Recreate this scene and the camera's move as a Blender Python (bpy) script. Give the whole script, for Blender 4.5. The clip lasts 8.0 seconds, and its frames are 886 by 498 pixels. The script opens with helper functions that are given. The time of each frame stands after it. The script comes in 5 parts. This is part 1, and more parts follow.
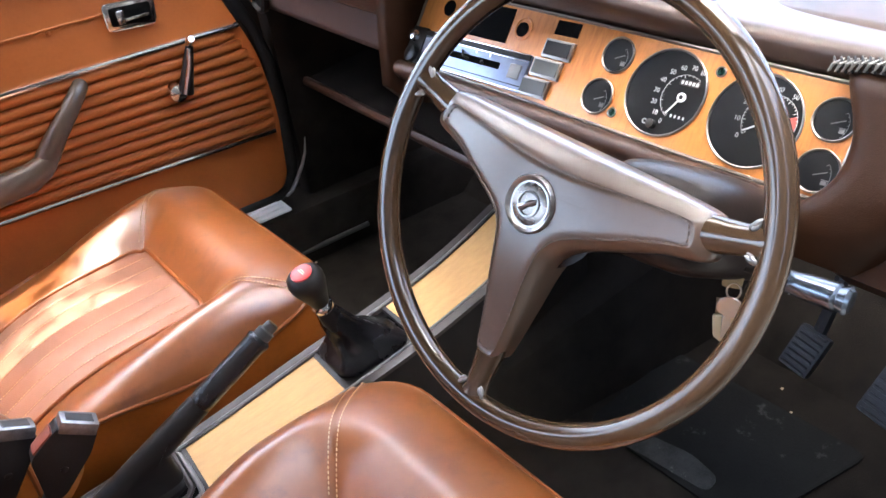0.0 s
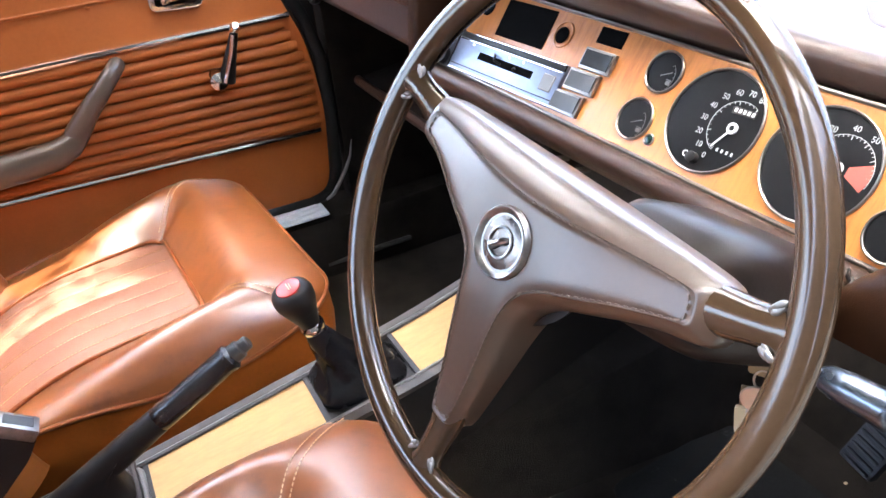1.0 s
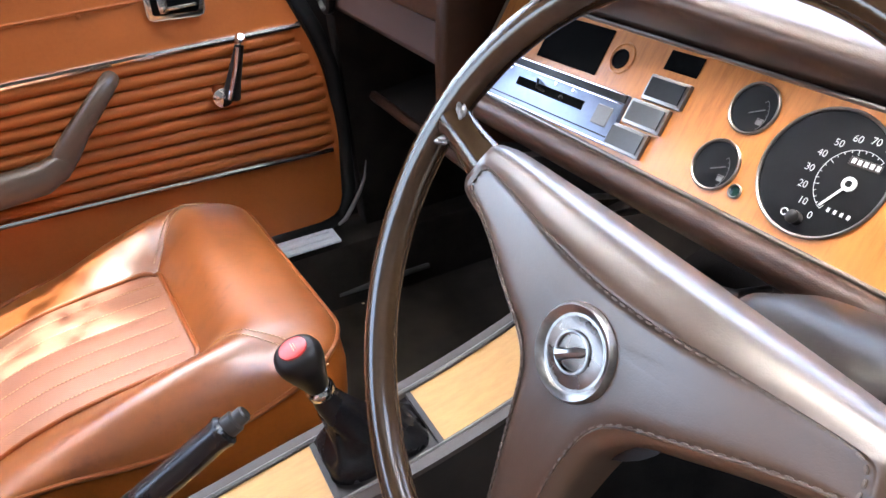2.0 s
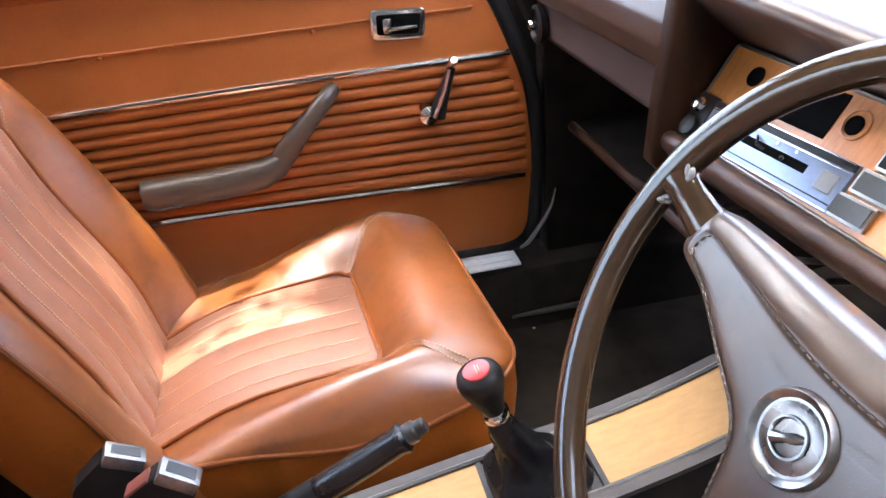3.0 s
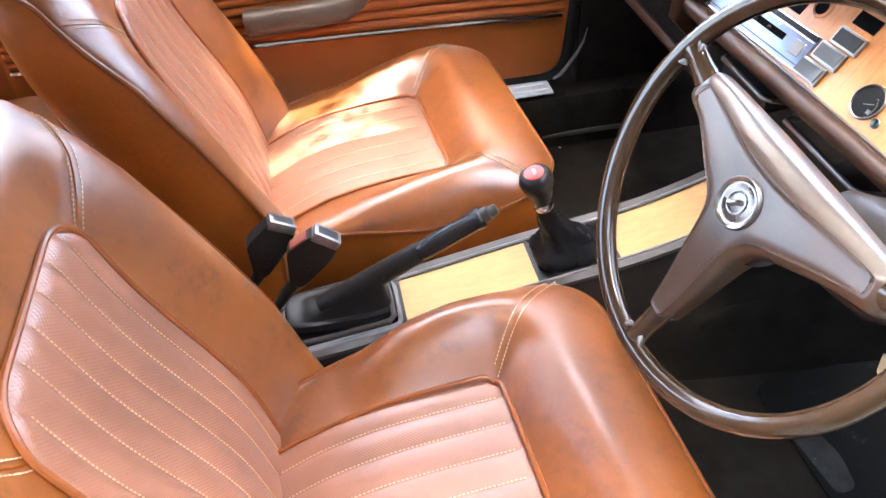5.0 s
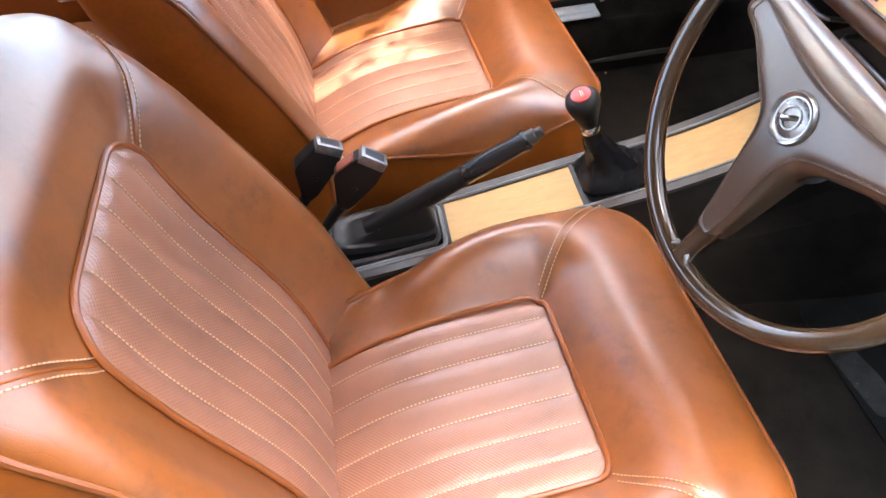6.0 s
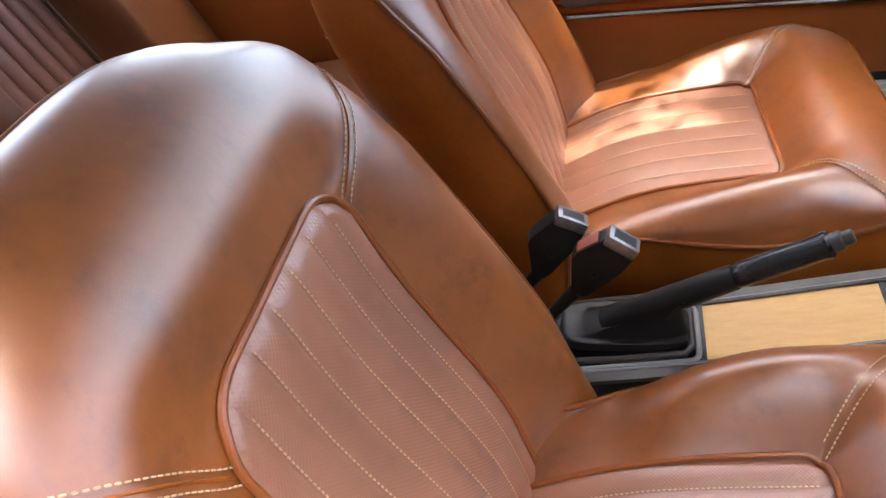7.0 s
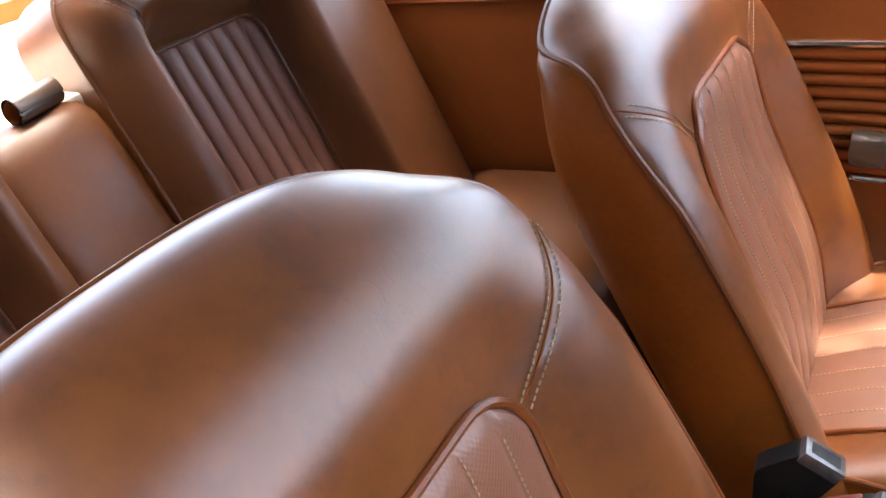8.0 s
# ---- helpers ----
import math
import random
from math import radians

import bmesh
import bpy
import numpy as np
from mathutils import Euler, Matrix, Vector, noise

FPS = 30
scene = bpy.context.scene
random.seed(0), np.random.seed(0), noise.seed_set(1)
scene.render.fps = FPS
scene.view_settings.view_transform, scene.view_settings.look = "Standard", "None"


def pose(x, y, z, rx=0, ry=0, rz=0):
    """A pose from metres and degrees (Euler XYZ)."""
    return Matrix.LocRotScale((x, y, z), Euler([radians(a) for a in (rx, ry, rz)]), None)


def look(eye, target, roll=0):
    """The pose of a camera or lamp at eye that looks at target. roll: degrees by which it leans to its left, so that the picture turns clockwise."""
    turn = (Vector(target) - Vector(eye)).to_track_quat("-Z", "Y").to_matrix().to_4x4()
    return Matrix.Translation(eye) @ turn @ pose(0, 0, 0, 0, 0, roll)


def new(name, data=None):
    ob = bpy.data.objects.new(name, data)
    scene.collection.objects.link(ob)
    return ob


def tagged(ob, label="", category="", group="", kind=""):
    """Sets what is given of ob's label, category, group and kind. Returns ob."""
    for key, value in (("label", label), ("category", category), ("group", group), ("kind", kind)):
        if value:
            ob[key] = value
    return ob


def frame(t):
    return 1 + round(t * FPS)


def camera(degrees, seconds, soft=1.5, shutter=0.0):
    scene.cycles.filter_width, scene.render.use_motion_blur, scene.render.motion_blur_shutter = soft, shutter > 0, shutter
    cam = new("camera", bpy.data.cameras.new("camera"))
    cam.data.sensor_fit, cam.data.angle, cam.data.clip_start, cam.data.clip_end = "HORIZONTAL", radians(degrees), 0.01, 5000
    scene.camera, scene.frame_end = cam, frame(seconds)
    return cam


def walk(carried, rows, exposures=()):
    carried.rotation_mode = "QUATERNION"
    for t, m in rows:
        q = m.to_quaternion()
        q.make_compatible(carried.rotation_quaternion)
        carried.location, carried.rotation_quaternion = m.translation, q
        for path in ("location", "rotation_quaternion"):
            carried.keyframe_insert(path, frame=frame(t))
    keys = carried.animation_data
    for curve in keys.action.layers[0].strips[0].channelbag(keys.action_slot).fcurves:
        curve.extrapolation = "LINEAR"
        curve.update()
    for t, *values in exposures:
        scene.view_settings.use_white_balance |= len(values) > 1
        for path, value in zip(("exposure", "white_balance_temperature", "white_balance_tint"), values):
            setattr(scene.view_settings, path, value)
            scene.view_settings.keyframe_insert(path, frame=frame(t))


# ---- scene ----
cam = camera(59.0, 8.0)
PATH = [
    (0, (-0.156, -0.771, 1.081), (0.719, 0.667, 0.0), -8.3),
    (0.5, (-0.099, -0.754, 1.059), (0.633, 0.805, 0.042), -8.3),
    (1, (-0.026, -0.724, 1.023), (0.669, 0.844, -0.007), -6.1),
    (1.2, (-0.014, -0.694, 1.006), (0.716, 0.869, -0.005), -6.8),
    (2.3, (0.022, -0.582, 1.004), (0.628, 1.031, -0.012), -5.1),
    (2.5, (0.026, -0.576, 1.008), (0.549, 1.086, 0.027), -5.3),
    (3, (-0.016, -0.599, 1.03), (0.278, 1.135, 0.079), -5.1),
    (3.5, (-0.08, -0.655, 1.07), (0.047, 1.054, 0.038), -4.2),
    (4, (-0.12, -0.733, 1.134), (0.037, 0.927, 0.031), -5.1),
    (4.5, (-0.135, -0.789, 1.179), (0.068, 0.795, -0.024), -4.5),
    (4.7, (-0.139, -0.805, 1.183), (0.093, 0.734, -0.073), -3.6),
    (5.8, (-0.158, -0.853, 1.203), (-0.003, 0.54, -0.223), -4.9),
    (6, (-0.158, -0.842, 1.185), (-0.057, 0.545, -0.252), -6.2),
    (6.5, (-0.159, -0.778, 1.129), (-0.328, 0.639, -0.272), -11.5),
    (7, (-0.165, -0.691, 1.098), (-0.641, 0.781, -0.169), -12.7),
    (7.5, (-0.173, -0.61, 1.085), (-0.88, 0.892, -0.031), -10.5),
    (8, (-0.219, -0.525, 1.073), (-1.185, 0.894, 0.047), -9.3),
]


def lerp_kelvin(t):
    """The camera's white balance drifts a little warmer towards the end."""
    return 6320 + 400 * max(0.0, min(1.0, (t - 4.0) / 3.5))


walk(cam, [(t, look(eye, target, roll)) for t, eye, target, roll in PATH], [(t, e, lerp_kelvin(t), 5) for t, e in ((0, 4.30), (0.5, 4.38), (1, 4.50), (2.5, 4.24), (3.0, 4.34), (3.5, 4.62), (4, 4.82), (4.5, 4.80), (6, 4.30), (6.5, 4.02), (7, 3.80), (7.5, 3.70), (8, 3.74))])


# ---- world, sun and exposure ----
world = bpy.data.worlds.new("sky")
scene.world = world
world.use_nodes = True
_n = world.node_tree.nodes
_sky = _n.new("ShaderNodeTexSky")
_sky.sky_type = "NISHITA"
_sky.sun_disc = False
SUN_EL, SUN_AZ = 80.5, 92.0     # elevation, and the bearing from the car's nose round to its left
_sky.air_density, _sky.dust_density, _sky.ozone_density = 0.8, 5.0, 0.4
_sky.sun_elevation = radians(SUN_EL)
_sky.sun_rotation = radians(90 - SUN_AZ)
_n["Background"].inputs[1].default_value = 0.15
world.node_tree.links.new(_sky.outputs[0], _n["Background"].inputs[0])
sun = new("sun", bpy.data.lights.new("sun", "SUN"))
sun.data.energy, sun.data.angle, sun.data.color = 0.86, radians(0.6), (1.0, 0.98, 0.95)
sun.matrix_world = look((3 * math.cos(radians(SUN_AZ)), 3 * math.sin(radians(SUN_AZ)), 3 * math.tan(radians(SUN_EL))), (0, 0, 0))

FLOOR = 0.21


# ---- materials ----
def nodes_of(name):
    m = bpy.data.materials.new(name)
    m.use_nodes = True
    nt = m.node_tree
    return m, nt, nt.nodes["Principled BSDF"]


def math_node(nt, op, a, b=None):
    n = nt.nodes.new("ShaderNodeMath")
    n.operation = op
    for i, v in enumerate((a, b)):
        if v is None:
            continue
        if isinstance(v, (int, float)):
            n.inputs[i].default_value = v
        else:
            nt.links.new(v, n.inputs[i])
    return n.outputs[0]


def noise_node(nt, coord, scale, detail=4.0, rough=0.55, stretch=None):
    if stretch:
        mp = nt.nodes.new("ShaderNodeMapping")
        mp.inputs["Scale"].default_value = stretch
        nt.links.new(coord, mp.inputs[0])
        coord = mp.outputs[0]
    n = nt.nodes.new("ShaderNodeTexNoise")
    n.inputs["Scale"].default_value, n.inputs["Detail"].default_value, n.inputs["Roughness"].default_value = scale, detail, rough
    nt.links.new(coord, n.inputs["Vector"])
    return n.outputs["Fac"]


def ramp(nt, fac, stops):
    r = nt.nodes.new("ShaderNodeValToRGB")
    els = r.color_ramp.elements
    while len(els) < len(stops):
        els.new(0.5)
    for e, (p, c) in zip(els, stops):
        e.position, e.color = p, (*c, 1)
    nt.links.new(fac, r.inputs[0])
    return r.outputs[0]


def mul(c, k):
    return tuple(min(1, v * k) for v in c)


def surface(name, base, rough=0.5, metal=0.0, big=6.0, fine=120.0, vary=0.25, bump=0.15, depth=0.001, cell=0.0, coat=0.0,
            stretch=None, rough_vary=0.12, tint=None, spec=0.5, coat_rough=0.27, coat_ior=1.5, wear=0.0, wear_col=(0.5, 0.4, 0.3), wear_at=0.60, wrinkle=0.0):
    """A painted, leather, metal or plastic surface: broad mottling, fine grain, relief."""
    m, nt, b = nodes_of(name)
    co = nt.nodes.new("ShaderNodeTexCoord").outputs["Object"]
    n1 = noise_node(nt, co, big, 5, 0.6, stretch)
    n2 = noise_node(nt, co, fine, 3, 0.6, stretch)
    mix = math_node(nt, "ADD", math_node(nt, "MULTIPLY", n1, 0.75), math_node(nt, "MULTIPLY", n2, 0.25))
    col = ramp(nt, mix, [(0.3, mul(base, 1 - vary)), (0.5, base), (0.72, mul(tint or base, 1 + vary * 0.8))])
    if wear:
        w = ramp(nt, noise_node(nt, co, big * 2.6, 8, 0.70), [(wear_at, (0, 0, 0)), (wear_at + 0.12, (wear, wear, wear))])
        mx = nt.nodes.new("ShaderNodeMix")
        mx.data_type = "RGBA"
        nt.links.new(w, mx.inputs["Factor"])
        nt.links.new(col, mx.inputs["A"])
        mx.inputs["B"].default_value = (*wear_col, 1)
        col = mx.outputs["Result"]
    nt.links.new(col, b.inputs["Base Color"])
    r = math_node(nt, "ADD", math_node(nt, "MULTIPLY", math_node(nt, "SUBTRACT", n1, 0.5), rough_vary * 2), rough)
    nt.links.new(r, b.inputs["Roughness"])
    b.inputs["Metallic"].default_value = metal
    b.inputs["Specular IOR Level"].default_value = spec
    b.inputs["Coat Weight"].default_value = coat
    b.inputs["Coat Roughness"].default_value = coat_rough
    b.inputs["Coat IOR"].default_value = coat_ior
    h = n2
    if cell:
        v = nt.nodes.new("ShaderNodeTexVoronoi")
        v.inputs["Scale"].default_value = cell
        v.feature = "DISTANCE_TO_EDGE"
        nt.links.new(co, v.inputs["Vector"])
        e = ramp(nt, v.outputs["Distance"], [(0.0, (0, 0, 0)), (0.16, (1, 1, 1))])
        h = math_node(nt, "ADD", math_node(nt, "MULTIPLY", e, 0.6), math_node(nt, "MULTIPLY", n1, 1.2))
    bp = nt.nodes.new("ShaderNodeBump")
    bp.inputs["Strength"].default_value, bp.inputs["Distance"].default_value = bump, depth
    nt.links.new(h, bp.inputs["Height"])
    if wrinkle:
        # short creases that come in patches
        w1 = math_node(nt, "ABSOLUTE", math_node(nt, "SUBTRACT", noise_node(nt, co, 22, 2, 0.5, (1.0, 2.2, 0.5)), 0.5))
        line = ramp(nt, w1, [(0.0, (0, 0, 0)), (0.022, (1, 1, 1))])
        mask = ramp(nt, noise_node(nt, co, 7.5, 2, 0.5), [(0.53, (0, 0, 0)), (0.62, (1, 1, 1))])
        lift = math_node(nt, "MULTIPLY", line, mask)
        b2 = nt.nodes.new("ShaderNodeBump")
        b2.inputs["Strength"].default_value, b2.inputs["Distance"].default_value = wrinkle, 0.0012
        nt.links.new(math_node(nt, "SUBTRACT", lift, mask), b2.inputs["Height"])
        nt.links.new(bp.outputs[0], b2.inputs["Normal"])
        bp = b2
    nt.links.new(bp.outputs[0], b.inputs["Normal"])
    return m


def perforated(name, base, axis):
    """Soft leatherette with fine rows of pin holes. axis: the two local axes in which the rows lie."""
    m, nt, b = nodes_of(name)
    co = nt.nodes.new("ShaderNodeTexCoord").outputs["Object"]
    sep = nt.nodes.new("ShaderNodeSeparateXYZ")
    nt.links.new(co, sep.inputs[0])
    a = math_node(nt, "SINE", math_node(nt, "MULTIPLY", sep.outputs[axis[0]], 2 * math.pi / 0.0042))
    c = math_node(nt, "SINE", math_node(nt, "MULTIPLY", sep.outputs[axis[1]], 2 * math.pi / 0.0042))
    dots = math_node(nt, "MULTIPLY", a, c)
    n1 = noise_node(nt, co, 7, 5, 0.6)
    mix = math_node(nt, "ADD", n1, math_node(nt, "MULTIPLY", dots, 0.05))
    col = ramp(nt, mix, [(0.3, mul(base, 0.80)), (0.5, base), (0.72, mul(base, 1.14))])
    nt.links.new(col, b.inputs["Base Color"])
    b.inputs["Roughness"].default_value = 0.42
    b.inputs["Specular IOR Level"].default_value = 0.7
    b.inputs["Coat Weight"].default_value = 0.6
    b.inputs["Coat Roughness"].default_value = 0.32
    bp = nt.nodes.new("ShaderNodeBump")
    bp.inputs["Strength"].default_value, bp.inputs["Distance"].default_value = 0.35, 0.0006
    nt.links.new(math_node(nt, "ADD", dots, math_node(nt, "MULTIPLY", n1, 1.5)), bp.inputs["Height"])
    nt.links.new(bp.outputs[0], b.inputs["Normal"])
    return m


def veneer(name, base, dark, along, coat=0.3, rough=0.38):
    m, nt, b = nodes_of(name)
    co = nt.nodes.new("ShaderNodeTexCoord").outputs["Object"]
    n1 = noise_node(nt, co, 30, 6, 0.65, along)
    n2 = noise_node(nt, co, 5, 4, 0.5)
    mix = math_node(nt, "ADD", math_node(nt, "MULTIPLY", n1, 0.6), math_node(nt, "MULTIPLY", n2, 0.4))
    col = ramp(nt, mix, [(0.33, dark), (0.5, base), (0.68, mul(base, 1.15))])
    nt.links.new(col, b.inputs["Base Color"])
    b.inputs["Roughness"].default_value = rough
    b.inputs["Coat Weight"].default_value = coat
    b.inputs["Coat Roughness"].default_value = 0.2
    bp = nt.nodes.new("ShaderNodeBump")
    bp.inputs["Strength"].default_value, bp.inputs["Distance"].default_value = 0.1, 0.0005
    nt.links.new(n1, bp.inputs["Height"])
    nt.links.new(bp.outputs[0], b.inputs["Normal"])
    return m


TAN = (0.252, 0.071, 0.0100)
M_leather = surface("tan leather", TAN, rough=0.42, coat=1.0, coat_rough=0.35, coat_ior=1.68, spec=0.40, big=8, fine=60, vary=0.34, bump=0.10, depth=0.0010, cell=420, tint=(0.255, 0.074, 0.0125), rough_vary=0.1, wrinkle=0.075, wear=0.6, wear_at=0.53, wear_col=(0.135, 0.037, 0.009))
# same leather as M_leather; base raised for the light on the seat sides
M_leather_lit = surface("tan leather side lit", (0.28, 0.074, 0.0100), rough=0.36, coat=0.2, spec=0.28, big=9, fine=160, vary=0.3, bump=0.15, depth=0.0012, cell=420)
M_piping = surface("piping", (0.23, 0.070, 0.018), rough=0.35, fine=300, vary=0.2, bump=0.1)
M_insert = perforated("perforated insert", (0.33, 0.137, 0.077), (0, 1))
M_insert_back = perforated("perforated insert back", (0.33, 0.137, 0.077), (2, 1))
M_insert_piping = surface("insert piping", (0.27, 0.076, 0.019), rough=0.35, fine=300, vary=0.2, bump=0.1)
M_thread = surface("thread", (0.64, 0.45, 0.27), rough=0.7, fine=900, vary=0.2, bump=0.3)
M_dull_thread = surface("dull thread", (0.13, 0.095, 0.075), rough=0.6, fine=900, vary=0.2, bump=0.3)
# rear leather and insert: about half the front colours, cabin shade put into the base
M_rear_leather_shaded = surface("rear leather", (0.106, 0.037, 0.0120), rough=0.38, coat=0.35, coat_rough=0.33, spec=0.35, big=9, fine=160, vary=0.3, bump=0.22, depth=0.0012, cell=420)
M_rear_insert_shaded = surface("rear insert", (0.17, 0.075, 0.050), rough=0.42, spec=0.35, big=9, fine=300, vary=0.2, bump=0.25)
M_quarter = surface("rear trim vinyl", (0.28, 0.076, 0.016), rough=0.5, big=7, fine=200, vary=0.2, bump=0.2, depth=0.001, cell=500, spec=0.3)
M_door = surface("door vinyl", (0.345, 0.097, 0.021), spec=0.22, rough=0.47, big=7, fine=200, vary=0.18, bump=0.2, depth=0.001, cell=500)
M_brown = surface("brown leather", (0.068, 0.038, 0.0225), rough=0.36, spec=0.55, coat=0.8, coat_rough=0.30, big=12, fine=220, vary=0.3, bump=0.07, depth=0.001, cell=520, wear=0.22, wear_col=(0.14, 0.095, 0.075))
M_rim = surface("rim brown", (0.046, 0.026, 0.0135), spec=0.65, rough=0.14, big=14, fine=200, vary=0.3, bump=0.10, depth=0.0008, rough_vary=0.06)
M_cheek = surface("dark brown wrap", (0.021, 0.0085, 0.0038), rough=0.40, spec=0.12, big=12, fine=220, vary=0.3, bump=0.2, depth=0.001, cell=520)
M_hood = surface("hood vinyl", (0.050, 0.027, 0.018), rough=0.38, spec=0.5, big=10, fine=220, vary=0.25, bump=0.15, depth=0.001, cell=520, coat=0.2)
M_dash = surface("dash vinyl", (0.040, 0.0195, 0.0120), rough=0.34, spec=0.32, big=10, fine=220, vary=0.25, bump=0.25, depth=0.001, cell=520)
M_dash_mauve = surface("dash panel", (0.052, 0.032, 0.026), rough=0.5, spec=0.3, big=10, fine=220, vary=0.15, bump=0.2, depth=0.001, cell=520)
M_arm = surface("armrest brown", (0.078, 0.052, 0.034), rough=0.4, coat=0.3, big=12, fine=200, vary=0.25, bump=0.2, depth=0.001)
M_black = surface("black plastic", (0.0125, 0.0108, 0.0098), rough=0.40, spec=0.22, big=20, fine=300, vary=0.3, bump=0.15)
M_rubber = surface("rubber", (0.010, 0.010, 0.010), rough=0.8, fine=300, vary=0.3, bump=0.2, spec=0.2)
M_console = surface("dark console plastic", (0.050, 0.041, 0.036), rough=0.38, spec=0.25, big=14, fine=300, vary=0.3, bump=0.18, depth=0.0008)
M_grip = surface("glossy dark grip", (0.014, 0.0132, 0.013), rough=0.24, spec=0.4, big=14, fine=300, vary=0.3, bump=0.1)
M_cowl = surface("cowl plastic", (0.018, 0.0115, 0.009), rough=0.38, big=14, fine=300, vary=0.3, bump=0.15, spec=0.25)
M_gaiter = surface("black gaiter leather", (0.006, 0.006, 0.007), rough=0.26, spec=0.3, big=18, fine=200, vary=0.3, bump=0.4, depth=0.0015)
M_grey = surface("grey plastic", (0.16, 0.155, 0.15), rough=0.42, big=20, fine=300, vary=0.2, bump=0.1)
M_rocker = surface("dark grey rocker", (0.036, 0.035, 0.032), rough=0.35, big=20, fine=300, vary=0.3, bump=0.1)
M_carpet = surface("black carpet", (0.0175, 0.0148, 0.0125), rough=0.95, big=18, fine=700, vary=0.6, bump=0.7, depth=0.003, spec=0.08)
M_mat = surface("rubber heel mat", (0.009, 0.0095, 0.0095), rough=0.7, spec=0.1, big=9, fine=240, vary=0.5, bump=0.3, wear=0.7, wear_col=(0.10, 0.105, 0.10))
M_pedal = surface("pedal rubber", (0.028, 0.033, 0.040), rough=0.5, spec=0.5, big=40, fine=300, vary=0.3, bump=0.2, wear=0.5, wear_col=(0.09, 0.10, 0.115))
M_patch = surface("worn through rubber", (0.036, 0.038, 0.038), rough=0.7, spec=0.1, big=30, fine=300, vary=0.6, bump=0.4, wear=0.9, wear_col=(0.16, 0.155, 0.145))
M_chrome = surface("chrome", (0.80, 0.80, 0.80), rough=0.12, metal=1.0, vary=0.06, bump=0.03, rough_vary=0.05)
M_stalk = surface("blued steel", (0.16, 0.19, 0.23), rough=0.25, metal=0.9, vary=0.2, bump=0.05)
M_emblem = surface("smoky emblem", (0.24, 0.215, 0.20), rough=0.28, metal=0.9, vary=0.4, big=60, bump=0.1)
M_badge = surface("dull badge metal", (0.36, 0.35, 0.34), rough=0.32, metal=1.0, vary=0.35, big=60, bump=0.2)
# pale blue base paints the sky's reflection into the plate's metal
M_steel_sky = surface("aluminium", (0.70, 0.76, 0.82), rough=0.42, metal=0.35, big=30, fine=400, vary=0.15, bump=0.1, stretch=(1, 12, 12))
M_worn = surface("worn metal", (0.26, 0.25, 0.24), rough=0.38, metal=0.8, big=60, fine=300, vary=0.4, bump=0.15)
M_bezel = surface("gauge bezel", (0.24, 0.22, 0.195), rough=0.33, metal=1.0, vary=0.1, bump=0.03)
M_wood = veneer("dash veneer", (0.52, 0.19, 0.043), (0.34, 0.11, 0.024), (6, 1, 6))
M_wood2 = veneer("console veneer", (0.50, 0.285, 0.092), (0.44, 0.24, 0.075), (1, 5, 5), 0.0, 0.55)
# near black, paints the shade inside openings and recesses
M_recess_shade = surface("painted recess shade", (0.004, 0.004, 0.004), rough=0.95, vary=0.3, bump=0.1, spec=0.05)
M_dial = surface("dial face", (0.006, 0.006, 0.0065), rough=0.6, vary=0.2, bump=0.05, spec=0.15)
M_ink = surface("dial marking", (0.62, 0.62, 0.60), rough=0.6, vary=0.08, bump=0.05)
M_red = surface("red enamel", (0.55, 0.035, 0.03), rough=0.3, vary=0.2, bump=0.05)
M_lens = surface("dark green lamp lens", (0.006, 0.022, 0.017), rough=0.15, vary=0.2, bump=0.02)
M_lace = surface("waxed lacing cord", (0.16, 0.15, 0.135), rough=0.45, fine=600, vary=0.35, bump=0.2)
M_faded = surface("faded dial marking", (0.15, 0.15, 0.145), rough=0.6, vary=0.2, bump=0.05)
M_button = surface("faded red plastic", (0.26, 0.062, 0.036), rough=0.45, vary=0.25, bump=0.1)
M_redmark = surface("red sector", (0.40, 0.08, 0.055), rough=0.6, vary=0.15, bump=0.05)
M_key = surface("nickel key", (0.45, 0.42, 0.38), rough=0.35, metal=1.0, vary=0.25, bump=0.1)
M_brass = surface("worn brass", (0.22, 0.19, 0.13), rough=0.38, metal=1.0, vary=0.3, bump=0.1)
M_fob = surface("yellowed key tag", (0.56, 0.46, 0.28), rough=0.55, vary=0.2, bump=0.1)
M_cream = surface("cream shelf cloth", (0.74, 0.68, 0.58), rough=0.8, fine=500, vary=0.12, bump=0.3)
M_liner = surface("headlining", (0.13, 0.115, 0.095), rough=0.8, fine=500, vary=0.1, bump=0.2)
M_body = surface("body paint", (0.55, 0.5, 0.42), rough=0.3, vary=0.08, bump=0.03, coat=0.6)
# near black, so the added walls return little light
M_wall = surface("dark light-blocking wall", (0.030, 0.028, 0.024), rough=0.8, big=2, fine=30, vary=0.4, bump=0.3, depth=0.004)
M_ground = surface("grey paving", (0.06, 0.057, 0.052), rough=0.9, big=1.5, fine=30, vary=0.3, bump=0.4, depth=0.004)
M_radio = surface("heater panel", (0.20, 0.235, 0.32), rough=0.34, metal=0.7, big=25, fine=300, vary=0.2, bump=0.08)


M_bark = surface("bark", (0.12, 0.09, 0.065), rough=0.9, big=6, fine=60, vary=0.4, bump=0.6, depth=0.01)
M_leaf = surface("leaf", (0.06, 0.10, 0.03), rough=0.55, big=2, fine=20, vary=0.4, bump=0.1)


def glass(name, tint=(1, 1, 1)):
    m, nt, b = nodes_of(name)
    b.inputs["Base Color"].default_value = (*tint, 1)
    b.inputs["Roughness"].default_value = 0.02
    b.inputs["Transmission Weight"].default_value = 1.0
    b.inputs["IOR"].default_value = 1.45
    return m


